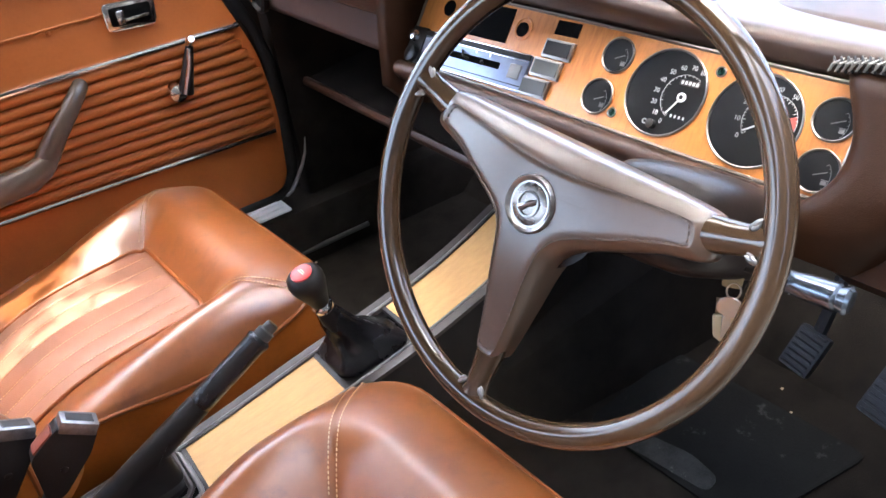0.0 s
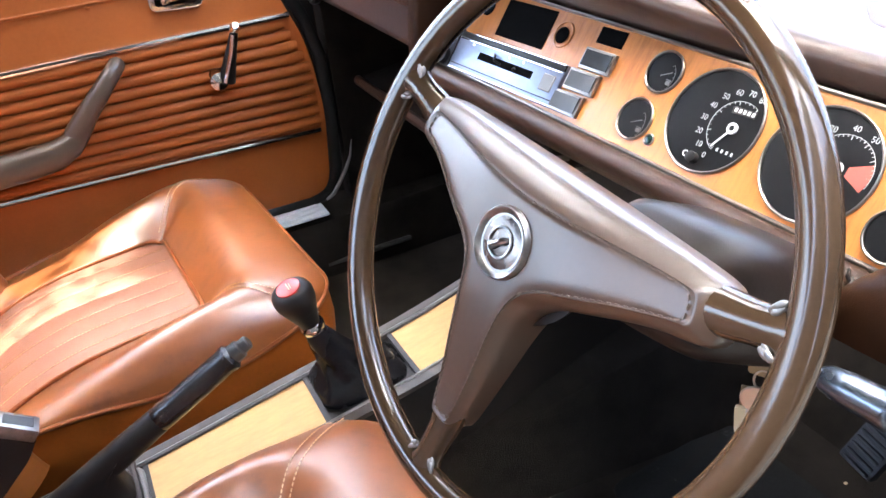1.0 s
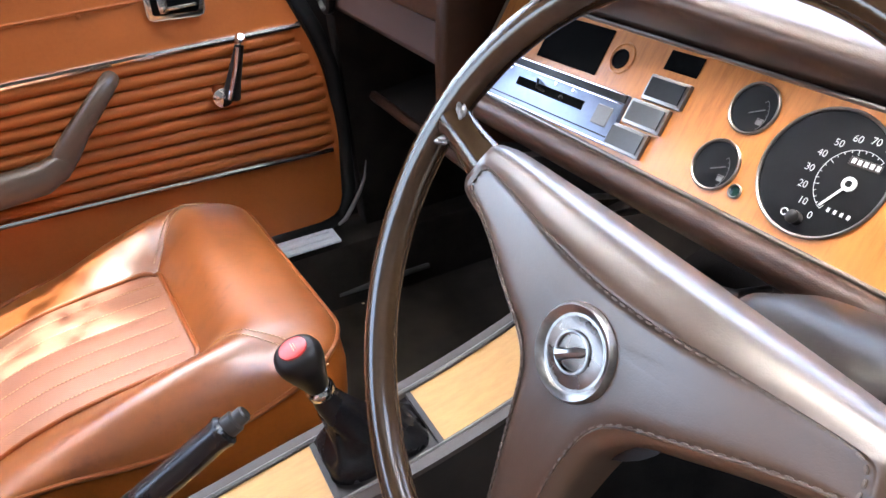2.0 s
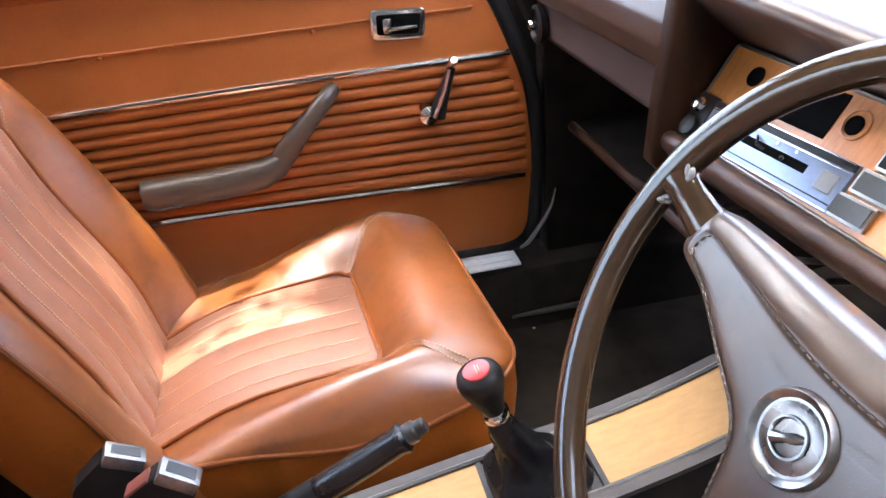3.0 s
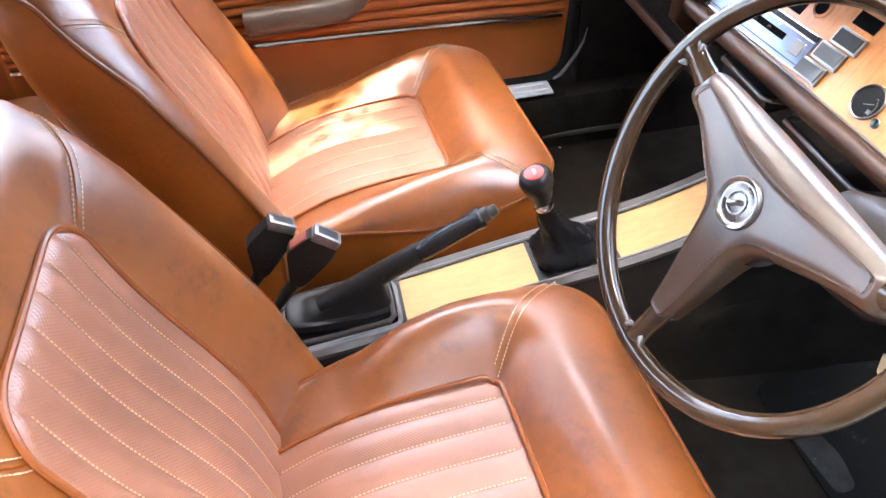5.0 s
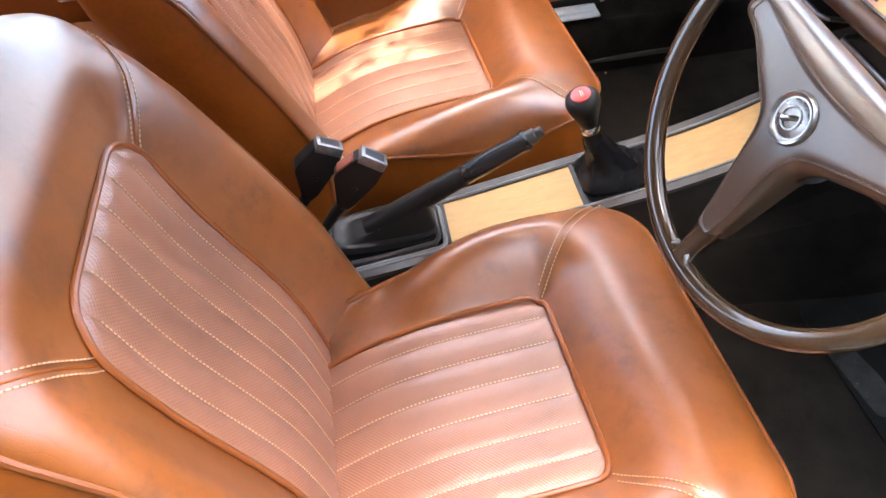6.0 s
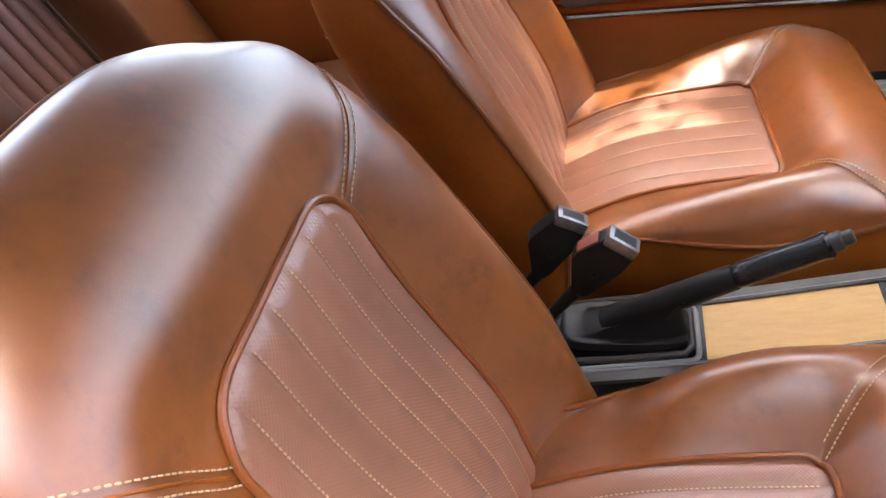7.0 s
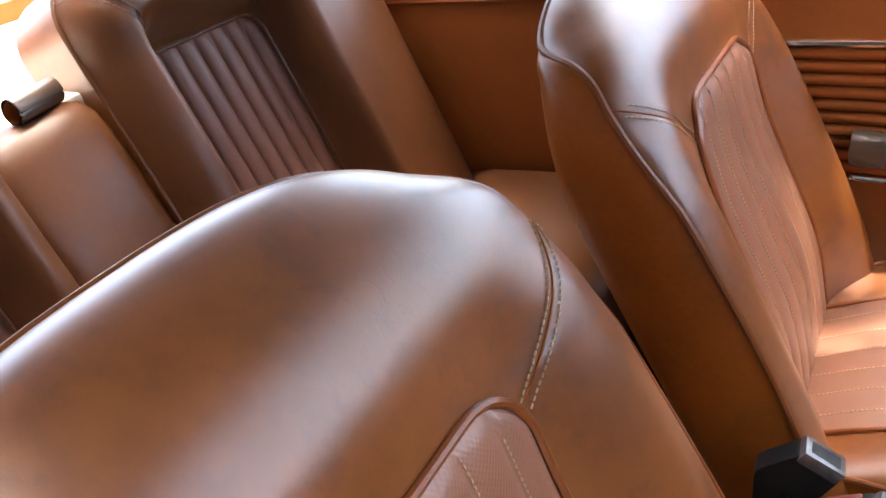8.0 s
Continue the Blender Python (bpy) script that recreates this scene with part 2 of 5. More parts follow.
M_glass = glass("clear glass")


# ---- mesh helpers ----
def part(name, bm, material, parent=None, label="", smooth=True):
    """Links a bmesh (or (verts, faces)) as one mesh object under a thing or a part."""
    me = bpy.data.meshes.new(name)
    if isinstance(bm, tuple):
        me.from_pydata([tuple(v) for v in bm[0]], [], [tuple(f) for f in bm[1]])
        b2 = bmesh.new()
        b2.from_mesh(me)
        bmesh.ops.recalc_face_normals(b2, faces=b2.faces)
        b2.to_mesh(me)
        b2.free()
    else:
        bmesh.ops.recalc_face_normals(bm, faces=bm.faces)
        bm.to_mesh(me)
        bm.free()
    me.materials.append(material)
    if smooth:
        me.polygons.foreach_set("use_smooth", [True] * len(me.polygons))
        me.set_sharp_from_angle(angle=radians(smooth if smooth > 1 else 42))
    ob = new(name, me)
    if parent:
        ob.parent = parent
    if label:
        tagged(ob, label)
    return ob


def thing(name, at, label, category, group="", kind=""):
    ob = new(name)
    ob.empty_display_size = 0.05
    ob.location = at
    return tagged(ob, label, category, group, kind)


def box(a, b, bevel=0.003, seg=2, m=None):
    """A bevelled box between two corners."""
    bm = bmesh.new()
    bmesh.ops.create_cube(bm, size=1)
    c, s = (Vector(a) + Vector(b)) / 2, Vector(b) - Vector(a)
    for v in bm.verts:
        v.co = Vector((v.co.x * s.x, v.co.y * s.y, v.co.z * s.z)) + c
    if bevel:
        bmesh.ops.bevel(bm, geom=list(bm.edges), offset=bevel, segments=seg, affect="EDGES", profile=0.6)
    if m:
        bm.transform(m)
    return bm


def join(*bms):
    out = bmesh.new()
    for b in bms:
        me = bpy.data.meshes.new("tmp")
        b.to_mesh(me)
        b.free()
        out.from_mesh(me)
        bpy.data.meshes.remove(me)
    return out


def tube(points, r, sides=8, closed=False, flat=1.0):
    """A tube along points; r may be a number or a list."""
    pts = [Vector(p) for p in points]
    n = len(pts)
    rs = r if isinstance(r, (list, tuple)) else [r] * n
    bm = bmesh.new()
    rings, up = [], None
    for i, p in enumerate(pts):
        if closed:
            d = pts[(i + 1) % n] - pts[i - 1]
        else:
            d = pts[min(i + 1, n - 1)] - pts[max(i - 1, 0)]
        d.normalize()
        if up is None:
            up = d.orthogonal().normalized()
        up = (up - d * up.dot(d))
        up.normalize()
        side = d.cross(up)
        rings.append([bm.verts.new(p + rs[i] * (math.cos(2 * math.pi * k / sides) * up + flat * math.sin(2 * math.pi * k / sides) * side)) for k in range(sides)])
    for i in range(n if closed else n - 1):
        a, b = rings[i], rings[(i + 1) % n]
        # on closing, find the best matching turn
        off = 0
        if closed and i == n - 1:
            off = min(range(sides), key=lambda o: sum((a[k].co - b[(k + o) % sides].co).length for k in range(sides)))
        for k in range(sides):
            bm.faces.new((a[k], a[(k + 1) % sides], b[(k + 1 + off) % sides], b[(k + off) % sides]))
    if not closed:
        bm.faces.new(rings[0])
        bm.faces.new(rings[-1][::-1])
    return bm


def lathe(profile, sides=32, m=None, close=True):
    """Turns (radius, height) pairs round z."""
    bm = bmesh.new()
    rings = []
    for r, h in profile:
        rings.append([bm.verts.new((r * math.cos(2 * math.pi * k / sides), r * math.sin(2 * math.pi * k / sides), h)) for k in range(sides)])
    for a, b in zip(rings, rings[1:]):
        for k in range(sides):
            bm.faces.new((a[k], a[(k + 1) % sides], b[(k + 1) % sides], b[k]))
    if close:
        bm.faces.new(rings[0][::-1])
        bm.faces.new(rings[-1])
    if m:
        bm.transform(m)
    return bm


def slab(outline, h0, h1, bevel=0.0, seg=2, m=None):
    """A flat plate of the outline (x, y), from height h0 to h1."""
    bm = bmesh.new()
    lo = [bm.verts.new((x, y, h0)) for x, y in outline]
    hi = [bm.verts.new((x, y, h1)) for x, y in outline]
    n = len(outline)
    for i in range(n):
        bm.faces.new((lo[i], lo[(i + 1) % n], hi[(i + 1) % n], hi[i]))
    bm.faces.new(lo[::-1])
    top = bm.faces.new(hi)
    if bevel:
        bmesh.ops.bevel(bm, geom=list(top.edges), offset=bevel, segments=seg, affect="EDGES", profile=0.6)
    if m:
        bm.transform(m)
    return bm


def grid(nu, nv, f):
    """A sheet of nu by nv quads; f(u, v) gives the place for u, v in 0..1."""
    vs = [f(i / nu, j / nv) for j in range(nv + 1) for i in range(nu + 1)]
    fs = [(j * (nu + 1) + i, j * (nu + 1) + i + 1, (j + 1) * (nu + 1) + i + 1, (j + 1) * (nu + 1) + i) for j in range(nv) for i in range(nu)]
    return vs, fs


def loft(sections, caps=True):
    """Joins closed sections of equal count."""
    bm = bmesh.new()
    rings = [[bm.verts.new(p) for p in s] for s in sections]
    n = len(rings[0])
    for a, b in zip(rings, rings[1:]):
        for k in range(n):
            bm.faces.new((a[k], a[(k + 1) % n], b[(k + 1) % n], b[k]))
    if caps:
        bm.faces.new(rings[0][::-1])
        bm.faces.new(rings[-1])
    return bm


def extrude_y(profile, y0, y1, bevel=0.0):
    """A bar along y with the (x, z) profile."""
    bm = loft([[(x, y0, z) for x, z in profile], [(x, y1, z) for x, z in profile]])
    if bevel:
        bmesh.ops.bevel(bm, geom=list(bm.edges), offset=bevel, segments=2, affect="EDGES", profile=0.6)
    return bm


def smooth01(x):
    x = max(0.0, min(1.0, x))
    return x * x * (3 - 2 * x)


def lerp_table(t, table):
    """A smooth curve through (place, value) pairs."""
    if t <= table[0][0]:
        return table[0][1]
    for i, ((a, va), (b, vb)) in enumerate(zip(table, table[1:])):
        if t <= b:
            d = (vb - va) / (b - a)
            d0 = (vb - table[i - 1][1]) / (b - table[i - 1][0]) if i else d
            d1 = (table[i + 2][1] - va) / (table[i + 2][0] - a) if i + 2 < len(table) else d
            k, w = (t - a) / (b - a), b - a
            return (2 * k ** 3 - 3 * k * k + 1) * va + (k ** 3 - 2 * k * k + k) * w * d0 + (3 * k * k - 2 * k ** 3) * vb + (k ** 3 - k * k) * w * d1
    return table[-1][1]


def rounded(points, r, n=6):
    """Rounds the corners of a closed outline with radius r."""
    out = []
    m = len(points)
    for i in range(m):
        p, a, b = Vector(points[i]), Vector(points[i - 1]), Vector(points[(i + 1) % m])
        da, db = (a - p), (b - p)
        k = min(r, da.length * 0.45, db.length * 0.45)
        s, e = p + da.normalized() * k, p + db.normalized() * k
        for j in range(n + 1):
            t = j / n
            out.append(tuple((1 - t) ** 2 * s + 2 * t * (1 - t) * p + t * t * e))
    return out


def resample(points, step, closed=False):
    pts = [Vector(p) for p in points] + ([Vector(points[0])] if closed else [])
    out, carry = [pts[0].copy()], 0.0
    for a, b in zip(pts, pts[1:]):
        length = (b - a).length
        s = step - carry
        while s < length:
            out.append(a.lerp(b, s / length))
            s += step
        carry = (carry + length) % step
    return out


def stitches(lines, step=0.0052, length=0.0036, r=0.00085):
    """Rows of small thread stitches along lines of points."""
    bm = bmesh.new()
    for line in lines:
        pts = resample(line, step)
        for a, b in zip(pts, pts[1:]):
            d = (b - a).normalized()
            s = d.orthogonal().normalized()
            u = d.cross(s)
            mid = (a + b) / 2
            ring = []
            for k in (-0.5, -0.3, 0.3, 0.5):
                w = r * (0.5 if abs(k) > 0.4 else 1.0)
                ring.append([bm.verts.new(mid + d * (k * length) + w * (math.cos(q) * s + math.sin(q) * u)) for q in (0.0, 1.57, 3.14, 4.71)])
            for x, y in zip(ring, ring[1:]):
                for q in range(4):
                    bm.faces.new((x[q], x[(q + 1) % 4], y[(q + 1) % 4], y[q]))
    return bm


# ---- structure ----
def structure(name, bm, material, label, smooth=True):
    return tagged(part(name, bm, material, None, "", smooth), label, name.split("_")[0], "", "structure")


structure("ground", box((-400, -400, -0.42), (400, 400, -0.12), 0), M_ground, "grey paved ground outside the car")
# three walls out of view, added to block sky light and shape reflections
structure("garden_wall", box((-0.2, -3.3, -0.15), (8, -3.0, 3.8), 0.01), M_wall, "unseen dark wall beside the car, added to block low sky light")
structure("house_wall", box((-8, -1.7, -0.15), (-0.06, -1.4, 5.0), 0.01), M_wall, "unseen dark wall by the driver door, added to block side light")
structure("front_wall", box((6.0, -8, -0.15), (6.3, 8, 1.8), 0.01), M_wall, "unseen dark wall ahead of the car, added to block horizon light")
structure("floor", box((-1.3, -0.72, FLOOR - 0.03), (0.95, 0.72, FLOOR), 0), M_carpet, "black carpeted car floor")
structure("firewall", extrude_y([(0.70, FLOOR - 0.02), (0.98, FLOOR + 0.22), (0.98, 0.86), (1.0, 0.86), (1.0, FLOOR - 0.02)], -0.72, 0.72), M_carpet, "black carpeted footwell bulkhead")
# the tunnel under the console
structure("tunnel", loft([[(x, y, z) for y, z in ((-0.085 - w, FLOOR - 0.01), (-0.075 - w * 0.6, h - 0.04), (-0.045, h), (0.045, h), (0.075 + w * 0.6, h - 0.04), (0.085 + w, FLOOR - 0.01))]
                          for x, w, h in ((-1.3, 0.0, 0.33), (-0.3, 0.0, 0.33), (0.25, 0.03, 0.36), (0.6, 0.07, 0.42), (0.99, 0.09, 0.5))]), M_carpet, "black carpeted transmission tunnel")
for side, nm in ((1, "sill_left"), (-1, "sill_right")):
    structure(nm, loft([[(x, side * y, z) for y, z in ((0.548, FLOOR - 0.02), (0.555, 0.305), (0.566, 0.322), (0.69, 0.326), (0.70, 0.30), (0.70, FLOOR - 0.1))] for x in (-1.3, 0.98)]),
              M_carpet, "black carpeted door sill")
plate = thing("sill_plate", (0.015, 0.632, 0.334), "ribbed aluminium scuff plate on the passenger door sill", "sill plate")
part("plate", box((-0.5, -0.066, -0.002), (0.305, 0.045, 0.003), 0.0015), M_steel_sky, plate)
for k in range(4):
    part("rib", box((-0.49, -0.052 + k * 0.022, 0.002), (0.295, -0.042 + k * 0.022, 0.006), 0.0015), M_steel_sky, plate)
# kick panel, pillar foot and rubber seal in front of the door
structure("kick_panel", loft([[(x, y, z) for x, z in ((0.385, FLOOR), (0.385, 0.70), (0.34, 0.80), (0.95, 0.85), (0.95, FLOOR))] for y in (0.615, 0.66)]), M_carpet, "black kick panel beside the passenger footwell")
structure("pillar_foot", box((0.28, 0.664, FLOOR), (0.98, 0.70, 0.86), 0.002), M_rubber, "dark inner body side at the door hinge")
structure("kick_panel_right", loft([[(x, y, z) for x, z in ((0.45, FLOOR), (0.45, 0.70), (0.40, 0.80), (0.95, 0.85), (0.95, FLOOR))] for y in (-0.66, -0.615)]), M_carpet, "black kick panel beside the driver footwell")
structure("door_seal", tube([(0.19, 0.625, 0.336), (0.30, 0.625, 0.338), (0.345, 0.625, 0.350), (0.366, 0.625, 0.40), (0.372, 0.625, 0.52), (0.370, 0.625, 0.62), (0.352, 0.625, 0.69), (0.315, 0.625, 0.775), (0.25, 0.63, 0.90)], 0.012, 10), M_rubber, "black rubber door seal")
structure("seal_trim", tube([(0.33, 0.605, 0.345), (0.345, 0.605, 0.353), (0.358, 0.607, 0.367), (0.380, 0.608, 0.397), (0.392, 0.608, 0.42), (0.40, 0.61, 0.45)], [0.0025, 0.004, 0.004, 0.0035, 0.0025, 0.001], 8), M_grey, "thin grey trim strip where the sill meets the pillar")
structure("carpet_edge", tube([(0.295, 0.553, 0.236), (0.36, 0.551, 0.238), (0.47, 0.545, 0.242)], [0.004, 0.006, 0.005], 8), M_rocker, "bound edge of the carpet along the sill")
structure("pillar_left", tube([(0.62, 0.66, 0.84), (0.36, 0.56, 1.07), (0.16, 0.495, 1.215)], 0.03, 10), M_body, "windscreen pillar")
structure("pillar_right", tube([(0.62, -0.66, 0.84), (0.36, -0.56, 1.07), (0.16, -0.495, 1.215)], 0.03, 10), M_body, "windscreen pillar")
# roof
structure("roof", loft([[(x, y, z - (0.0 if -0.95 < x < 0.1 else 0.035)) for y, z in ((-0.495, 1.22), (-0.41, 1.27), (-0.2, 1.295), (0.2, 1.295), (0.41, 1.27), (0.495, 1.22), (0.495, 1.25), (0.41, 1.30), (0.2, 1.33), (-0.2, 1.33), (-0.41, 1.30), (-0.495, 1.25))]
                        for x in (-0.95, -0.88, -0.4, 0.0, 0.18)]), M_liner, "car roof with dark headlining")
# left side behind the door, and the right rear quarter
structure("wall_left", box((-1.6, 0.655, FLOOR), (-0.62, 0.70, 0.84), 0.004), M_quarter, "tan trimmed rear body side")
structure("wall_right", box((-1.6, -0.70, FLOOR), (-0.70, -0.655, 0.84), 0.004), M_quarter, "tan trimmed rear body side")
structure("pillar_rear_left", loft([[(x, y, z), (x + 0.09, y, z), (x + 0.09, y + 0.03, z), (x, y + 0.03, z)] for x, y, z in ((-0.62, 0.655, 0.84), (-0.66, 0.455, 1.24))]), M_liner, "door pillar")
structure("pillar_rear_right", loft([[(x, y, z), (x + 0.09, y, z), (x + 0.09, y + 0.03, z), (x, y + 0.03, z)] for x, y, z in ((-0.78, -0.685, 0.84), (-0.82, -0.495, 1.24))]), M_liner, "door pillar")
structure("back_wall", box((-1.7, -0.70, FLOOR), (-1.62, 0.70, 0.84), 0.004), M_door, "rear bulkhead of the cabin")
structure("parcel_shelf", box((-1.64, -0.655, 0.77), (-1.09, 0.655, 0.806), 0.006), M_cream, "cream cloth parcel shelf behind the rear seat")
for side, nm in ((1, "rear_pillar_left"), (-1, "rear_pillar_right")):
    structure(nm, loft([[(-1.6, side * 0.65, 0.83), (-1.25, side * 0.66, 0.83), (-1.25, side * 0.70, 0.83), (-1.6, side * 0.70, 0.83)],
                        [(-1.0, side * 0.445, 1.22), (-0.88, side * 0.455, 1.22), (-0.88, side * 0.485, 1.22), (-1.0, side * 0.485, 1.22)]]), M_liner, "broad rear roof pillar")


# ---- unseen tree beside the car, added so that its shade lies over the front of the cabin ----
tree = thing("tree", (2.1, 3.22, -0.12), "unseen leafy tree beside the car, added to cast dappled shade", "tree")
part("trunk", tube([(0, 0, 0), (0.05, 0.05, 1.2), (-0.05, -0.2, 2.6), (-0.3, -0.7, 4.0)], [0.20, 0.16, 0.13, 0.09], 12), M_bark, tree)
for p in ((-1.3, -2.3, 5.0), (-0.5, -2.3, 5.0), (0.4, -1.6, 5.2), (-2.9, -2.1, 5.0)):
    part("limb", tube([(-0.05, -0.2, 2.6), (p[0] * 0.5, p[1] * 0.5, 4.0), p], [0.08, 0.05, 0.02], 8), M_bark, tree)
# low twig, added to dapple the sun patch on the passenger seat
part("twig", tube([(-2.5, -1.9, 4.7), (-2.45, -2.2, 3.6), (-2.3, -2.4, 2.75), (-2.22, -2.45, 2.45)], [0.012, 0.008, 0.005, 0.002], 6), M_bark, tree)
rng = random.Random(7)
leaf_v, leaf_f = [], []
# clusters set along the sun's rays, sparse where the patch must stay lit
for c, r, n in (((-1.57, -2.4, 5.2), (0.63, 1.05, 0.5), 4800), ((-0.4, -2.2, 5.2), (0.9, 1.1, 0.6), 2600), ((0.4, -0.8, 5.5), (1.3, 1.2, 0.6), 2000), ((-2.80, -2.3, 5.2), (0.37, 1.0, 0.45), 1400), ((-3.28, -2.4, 5.2), (0.40, 1.0, 0.4), 190), ((-2.33, -2.55, 5.3), (0.30, 0.7, 0.3), 40), ((-2.25, -2.44, 2.5), (0.17, 0.15, 0.10), 44)):
    small = 0.24 if c[2] < 3 else 1.0
    for _ in range(n):
        d = Vector((rng.gauss(0, 1), rng.gauss(0, 1), rng.gauss(0, 1))).normalized() * rng.random() ** 0.4
        o = Vector(c) + Vector((d.x * r[0], d.y * r[1], d.z * r[2]))
        a = Vector((rng.gauss(0, 1), rng.gauss(0, 1), rng.gauss(0, 0.5))).normalized()
        b = a.cross(Vector((rng.gauss(0, 0.4), rng.gauss(0, 0.4), 1))).normalized()
        L = rng.uniform(0.06, 0.11) * small
        i = len(leaf_v)
        leaf_v += [tuple(o - a * L), tuple(o + b * L * 0.4), tuple(o + a * L), tuple(o - b * L * 0.4)]
        leaf_f.append((i, i + 1, i + 2, i + 3))
me = bpy.data.meshes.new("crown")
me.from_pydata(leaf_v, [], leaf_f)
me.materials.append(M_leaf)
crown = new("crown", me)
crown.parent = tree
crown["kind"] = "stuff"


# ---- passenger door ----
DOOR_Y = 0.632
door = thing("car_door", (0, DOOR_Y, 0.34), "closed passenger door trimmed in ribbed tan vinyl", "car door")


def door_outline(inset=0.0):
    pts = [(-0.73, 0.352), (0.345, 0.352), (0.362, 0.52), (0.350, 0.645), (0.300, 0.775), (0.25, 0.865), (-0.73, 0.865)]
    return rounded([(x, z) for x, z in pts], 0.04, 5)


def door_plate(outline, y0, y1, bevel):
    bm = slab([(x, z - 0.34) for x, z in outline], 0, y1 - y0, bevel)
    bm.transform(Matrix(((1, 0, 0, 0), (0, 0, -1, 0), (0, 1, 0, 0), (0, 0, 0, 1))))
    return bm


part("panel", door_plate(door_outline(), 0, 0.012, 0.004), M_door, door)
RIB_N = 10


def strip_z(x, which):
    """Height of the upper (1) or lower (0) bright strip along the door."""
    zr, zf, xf = ((0.503, 0.484, 0.346), (0.688, 0.700, 0.327))[which]
    k = ((x + 0.72) / (xf + 0.72) * 14 - 2) / 12
    return zr + (zf - zr) * k + 0.004 * math.sin(math.pi * max(0.0, min(1.0, k)))


for k in range(RIB_N):
    sect = []
    mid = 0.49 + 0.205 * (k + 0.5) / RIB_N
    x1 = 0.352 - 0.42 * max(0, mid - 0.60)
    for x in [-0.72 + (x1 + 0.72) * i / 30 for i in range(31)]:
        lo, hi = strip_z(x, 0) + 0.006, strip_z(x, 1) - 0.005
        z0, h = lo + (hi - lo) * k / RIB_N, (hi - lo) / RIB_N
        full = 1.0 - 0.75 * smooth01((x - x1 + 0.02) / 0.02)
        prof = [(math.sin(math.pi * q / 8) ** 0.8 * 0.0105 * full, z0 + h * (0.5 - 0.5 * math.cos(math.pi * q / 8))) for q in range(9)]
        sect.append([(x, -0.010 - d, z - 0.34) for d, z in prof] + [(x, -0.006, prof[-1][1] - 0.34), (x, -0.006, prof[0][1] - 0.34)])
    part("rib", loft(sect), M_door, door)
for which, xf in ((1, 0.327), (0, 0.346)):
    pts = [(x, -0.016, strip_z(x, which) - 0.34) for x in [-0.72 + (xf + 0.72) * i / 28 for i in range(29)]]
    part("trim_strip", tube(pts, 0.0052, 8), M_chrome, door, "bright chrome trim strip")
part("crease_welt", tube([(-0.72, -0.0125, 0.429), (-0.3, -0.0125, 0.434), (0.27, -0.0125, 0.437)], 0.003, 6), M_door, door)
part("top_roll", tube([(-0.73, -0.004, 0.535), (0.22, -0.004, 0.535)], 0.022, 12), M_door, door)
for x in (-0.29, 0.02):
    part("rivet", lathe([(0.004, 0), (0.004, 0.002), (0.001, 0.004)], 10, Matrix.Translation((x, -0.013, 0.43)) @ pose(0, 0, 0, 90)), M_door, door)
# armrest with its grip, one swept bar
arm = part("armrest", join(
    loft([[(x, -0.014 - w * (0.5 + 0.5 * math.cos(a)) ** 0.8, z - 0.34 + h * math.sin(a)) for a in [2 * math.pi * q / 16 for q in range(16)]]
          for x, w, z, h in ((-0.279, 0.034, 0.559, 0.017), (-0.277, 0.048, 0.559, 0.023), (-0.265, 0.054, 0.559, 0.026), (-0.25, 0.055, 0.559, 0.025), (-0.15, 0.055, 0.562, 0.025), (-0.09, 0.050, 0.566, 0.024), (-0.06, 0.045, 0.578, 0.021), (-0.045, 0.040, 0.590, 0.019))]),
    tube([(-0.072, -0.036, 0.228), (-0.052, -0.038, 0.252), (-0.03, -0.040, 0.278), (0.0, -0.040, 0.308), (0.022, -0.034, 0.329), (0.034, -0.022, 0.338), (0.038, -0.006, 0.340)], [0.016, 0.019, 0.0165, 0.0145, 0.0135, 0.013, 0.013], 14)), M_arm, door, "brown moulded armrest and door pull")
part("end_cap", lathe([(0.0075, 0.0), (0.007, 0.0015), (0.003, 0.003)], 14, Matrix.Translation((0.031, -0.034, 0.336)) @ pose(0, 0, 0, 70)), M_chrome, arm)
crank = part("window_crank", tube([(0.197, -0.030, 0.276), (0.205, -0.034, 0.30), (0.218, -0.037, 0.335), (0.2265, -0.036, 0.356)], [0.0145, 0.0115, 0.0085, 0.0065], 14), M_black, door, "window winder with black arm")
part("crank_boss", lathe([(0.017, 0), (0.018, 0.012), (0.015, 0.024), (0.004, 0.029)], 24, Matrix.Translation((0.184, -0.010, 0.279)) @ pose(0, 0, 0, 90)), M_chrome, crank)
part("crank_trim", tube([(0.193, -0.043, 0.277), (0.212, -0.045, 0.322), (0.222, -0.043, 0.352)], 0.0045, 8), M_chrome, crank)
part("crank_knob", lathe([(0.004, 0), (0.008, 0.004), (0.008, 0.02), (0.005, 0.026)], 14, Matrix.Translation((0.2265, -0.034, 0.357)) @ pose(0, 0, 0, 60)), M_chrome, crank)
# recessed inside handle
bz = [(0.108, 0.746), (0.190, 0.741), (0.196, 0.786), (0.110, 0.792)]
bez = part("handle_bezel", join(door_plate(rounded(bz, 0.008, 4), 0, 0.018, 0.003)), M_chrome, door, "chrome inside handle bezel")
bez_in = [(0.152 + (x - 0.152) * 0.80, 0.766 + (z - 0.766) * 0.66) for x, z in bz]
# the cup is no hollow: a near-black plate paints its shade
part("handle_cup", door_plate(rounded(bez_in, 0.005, 4), 0, 0.0195, 0.001), M_recess_shade, bez)
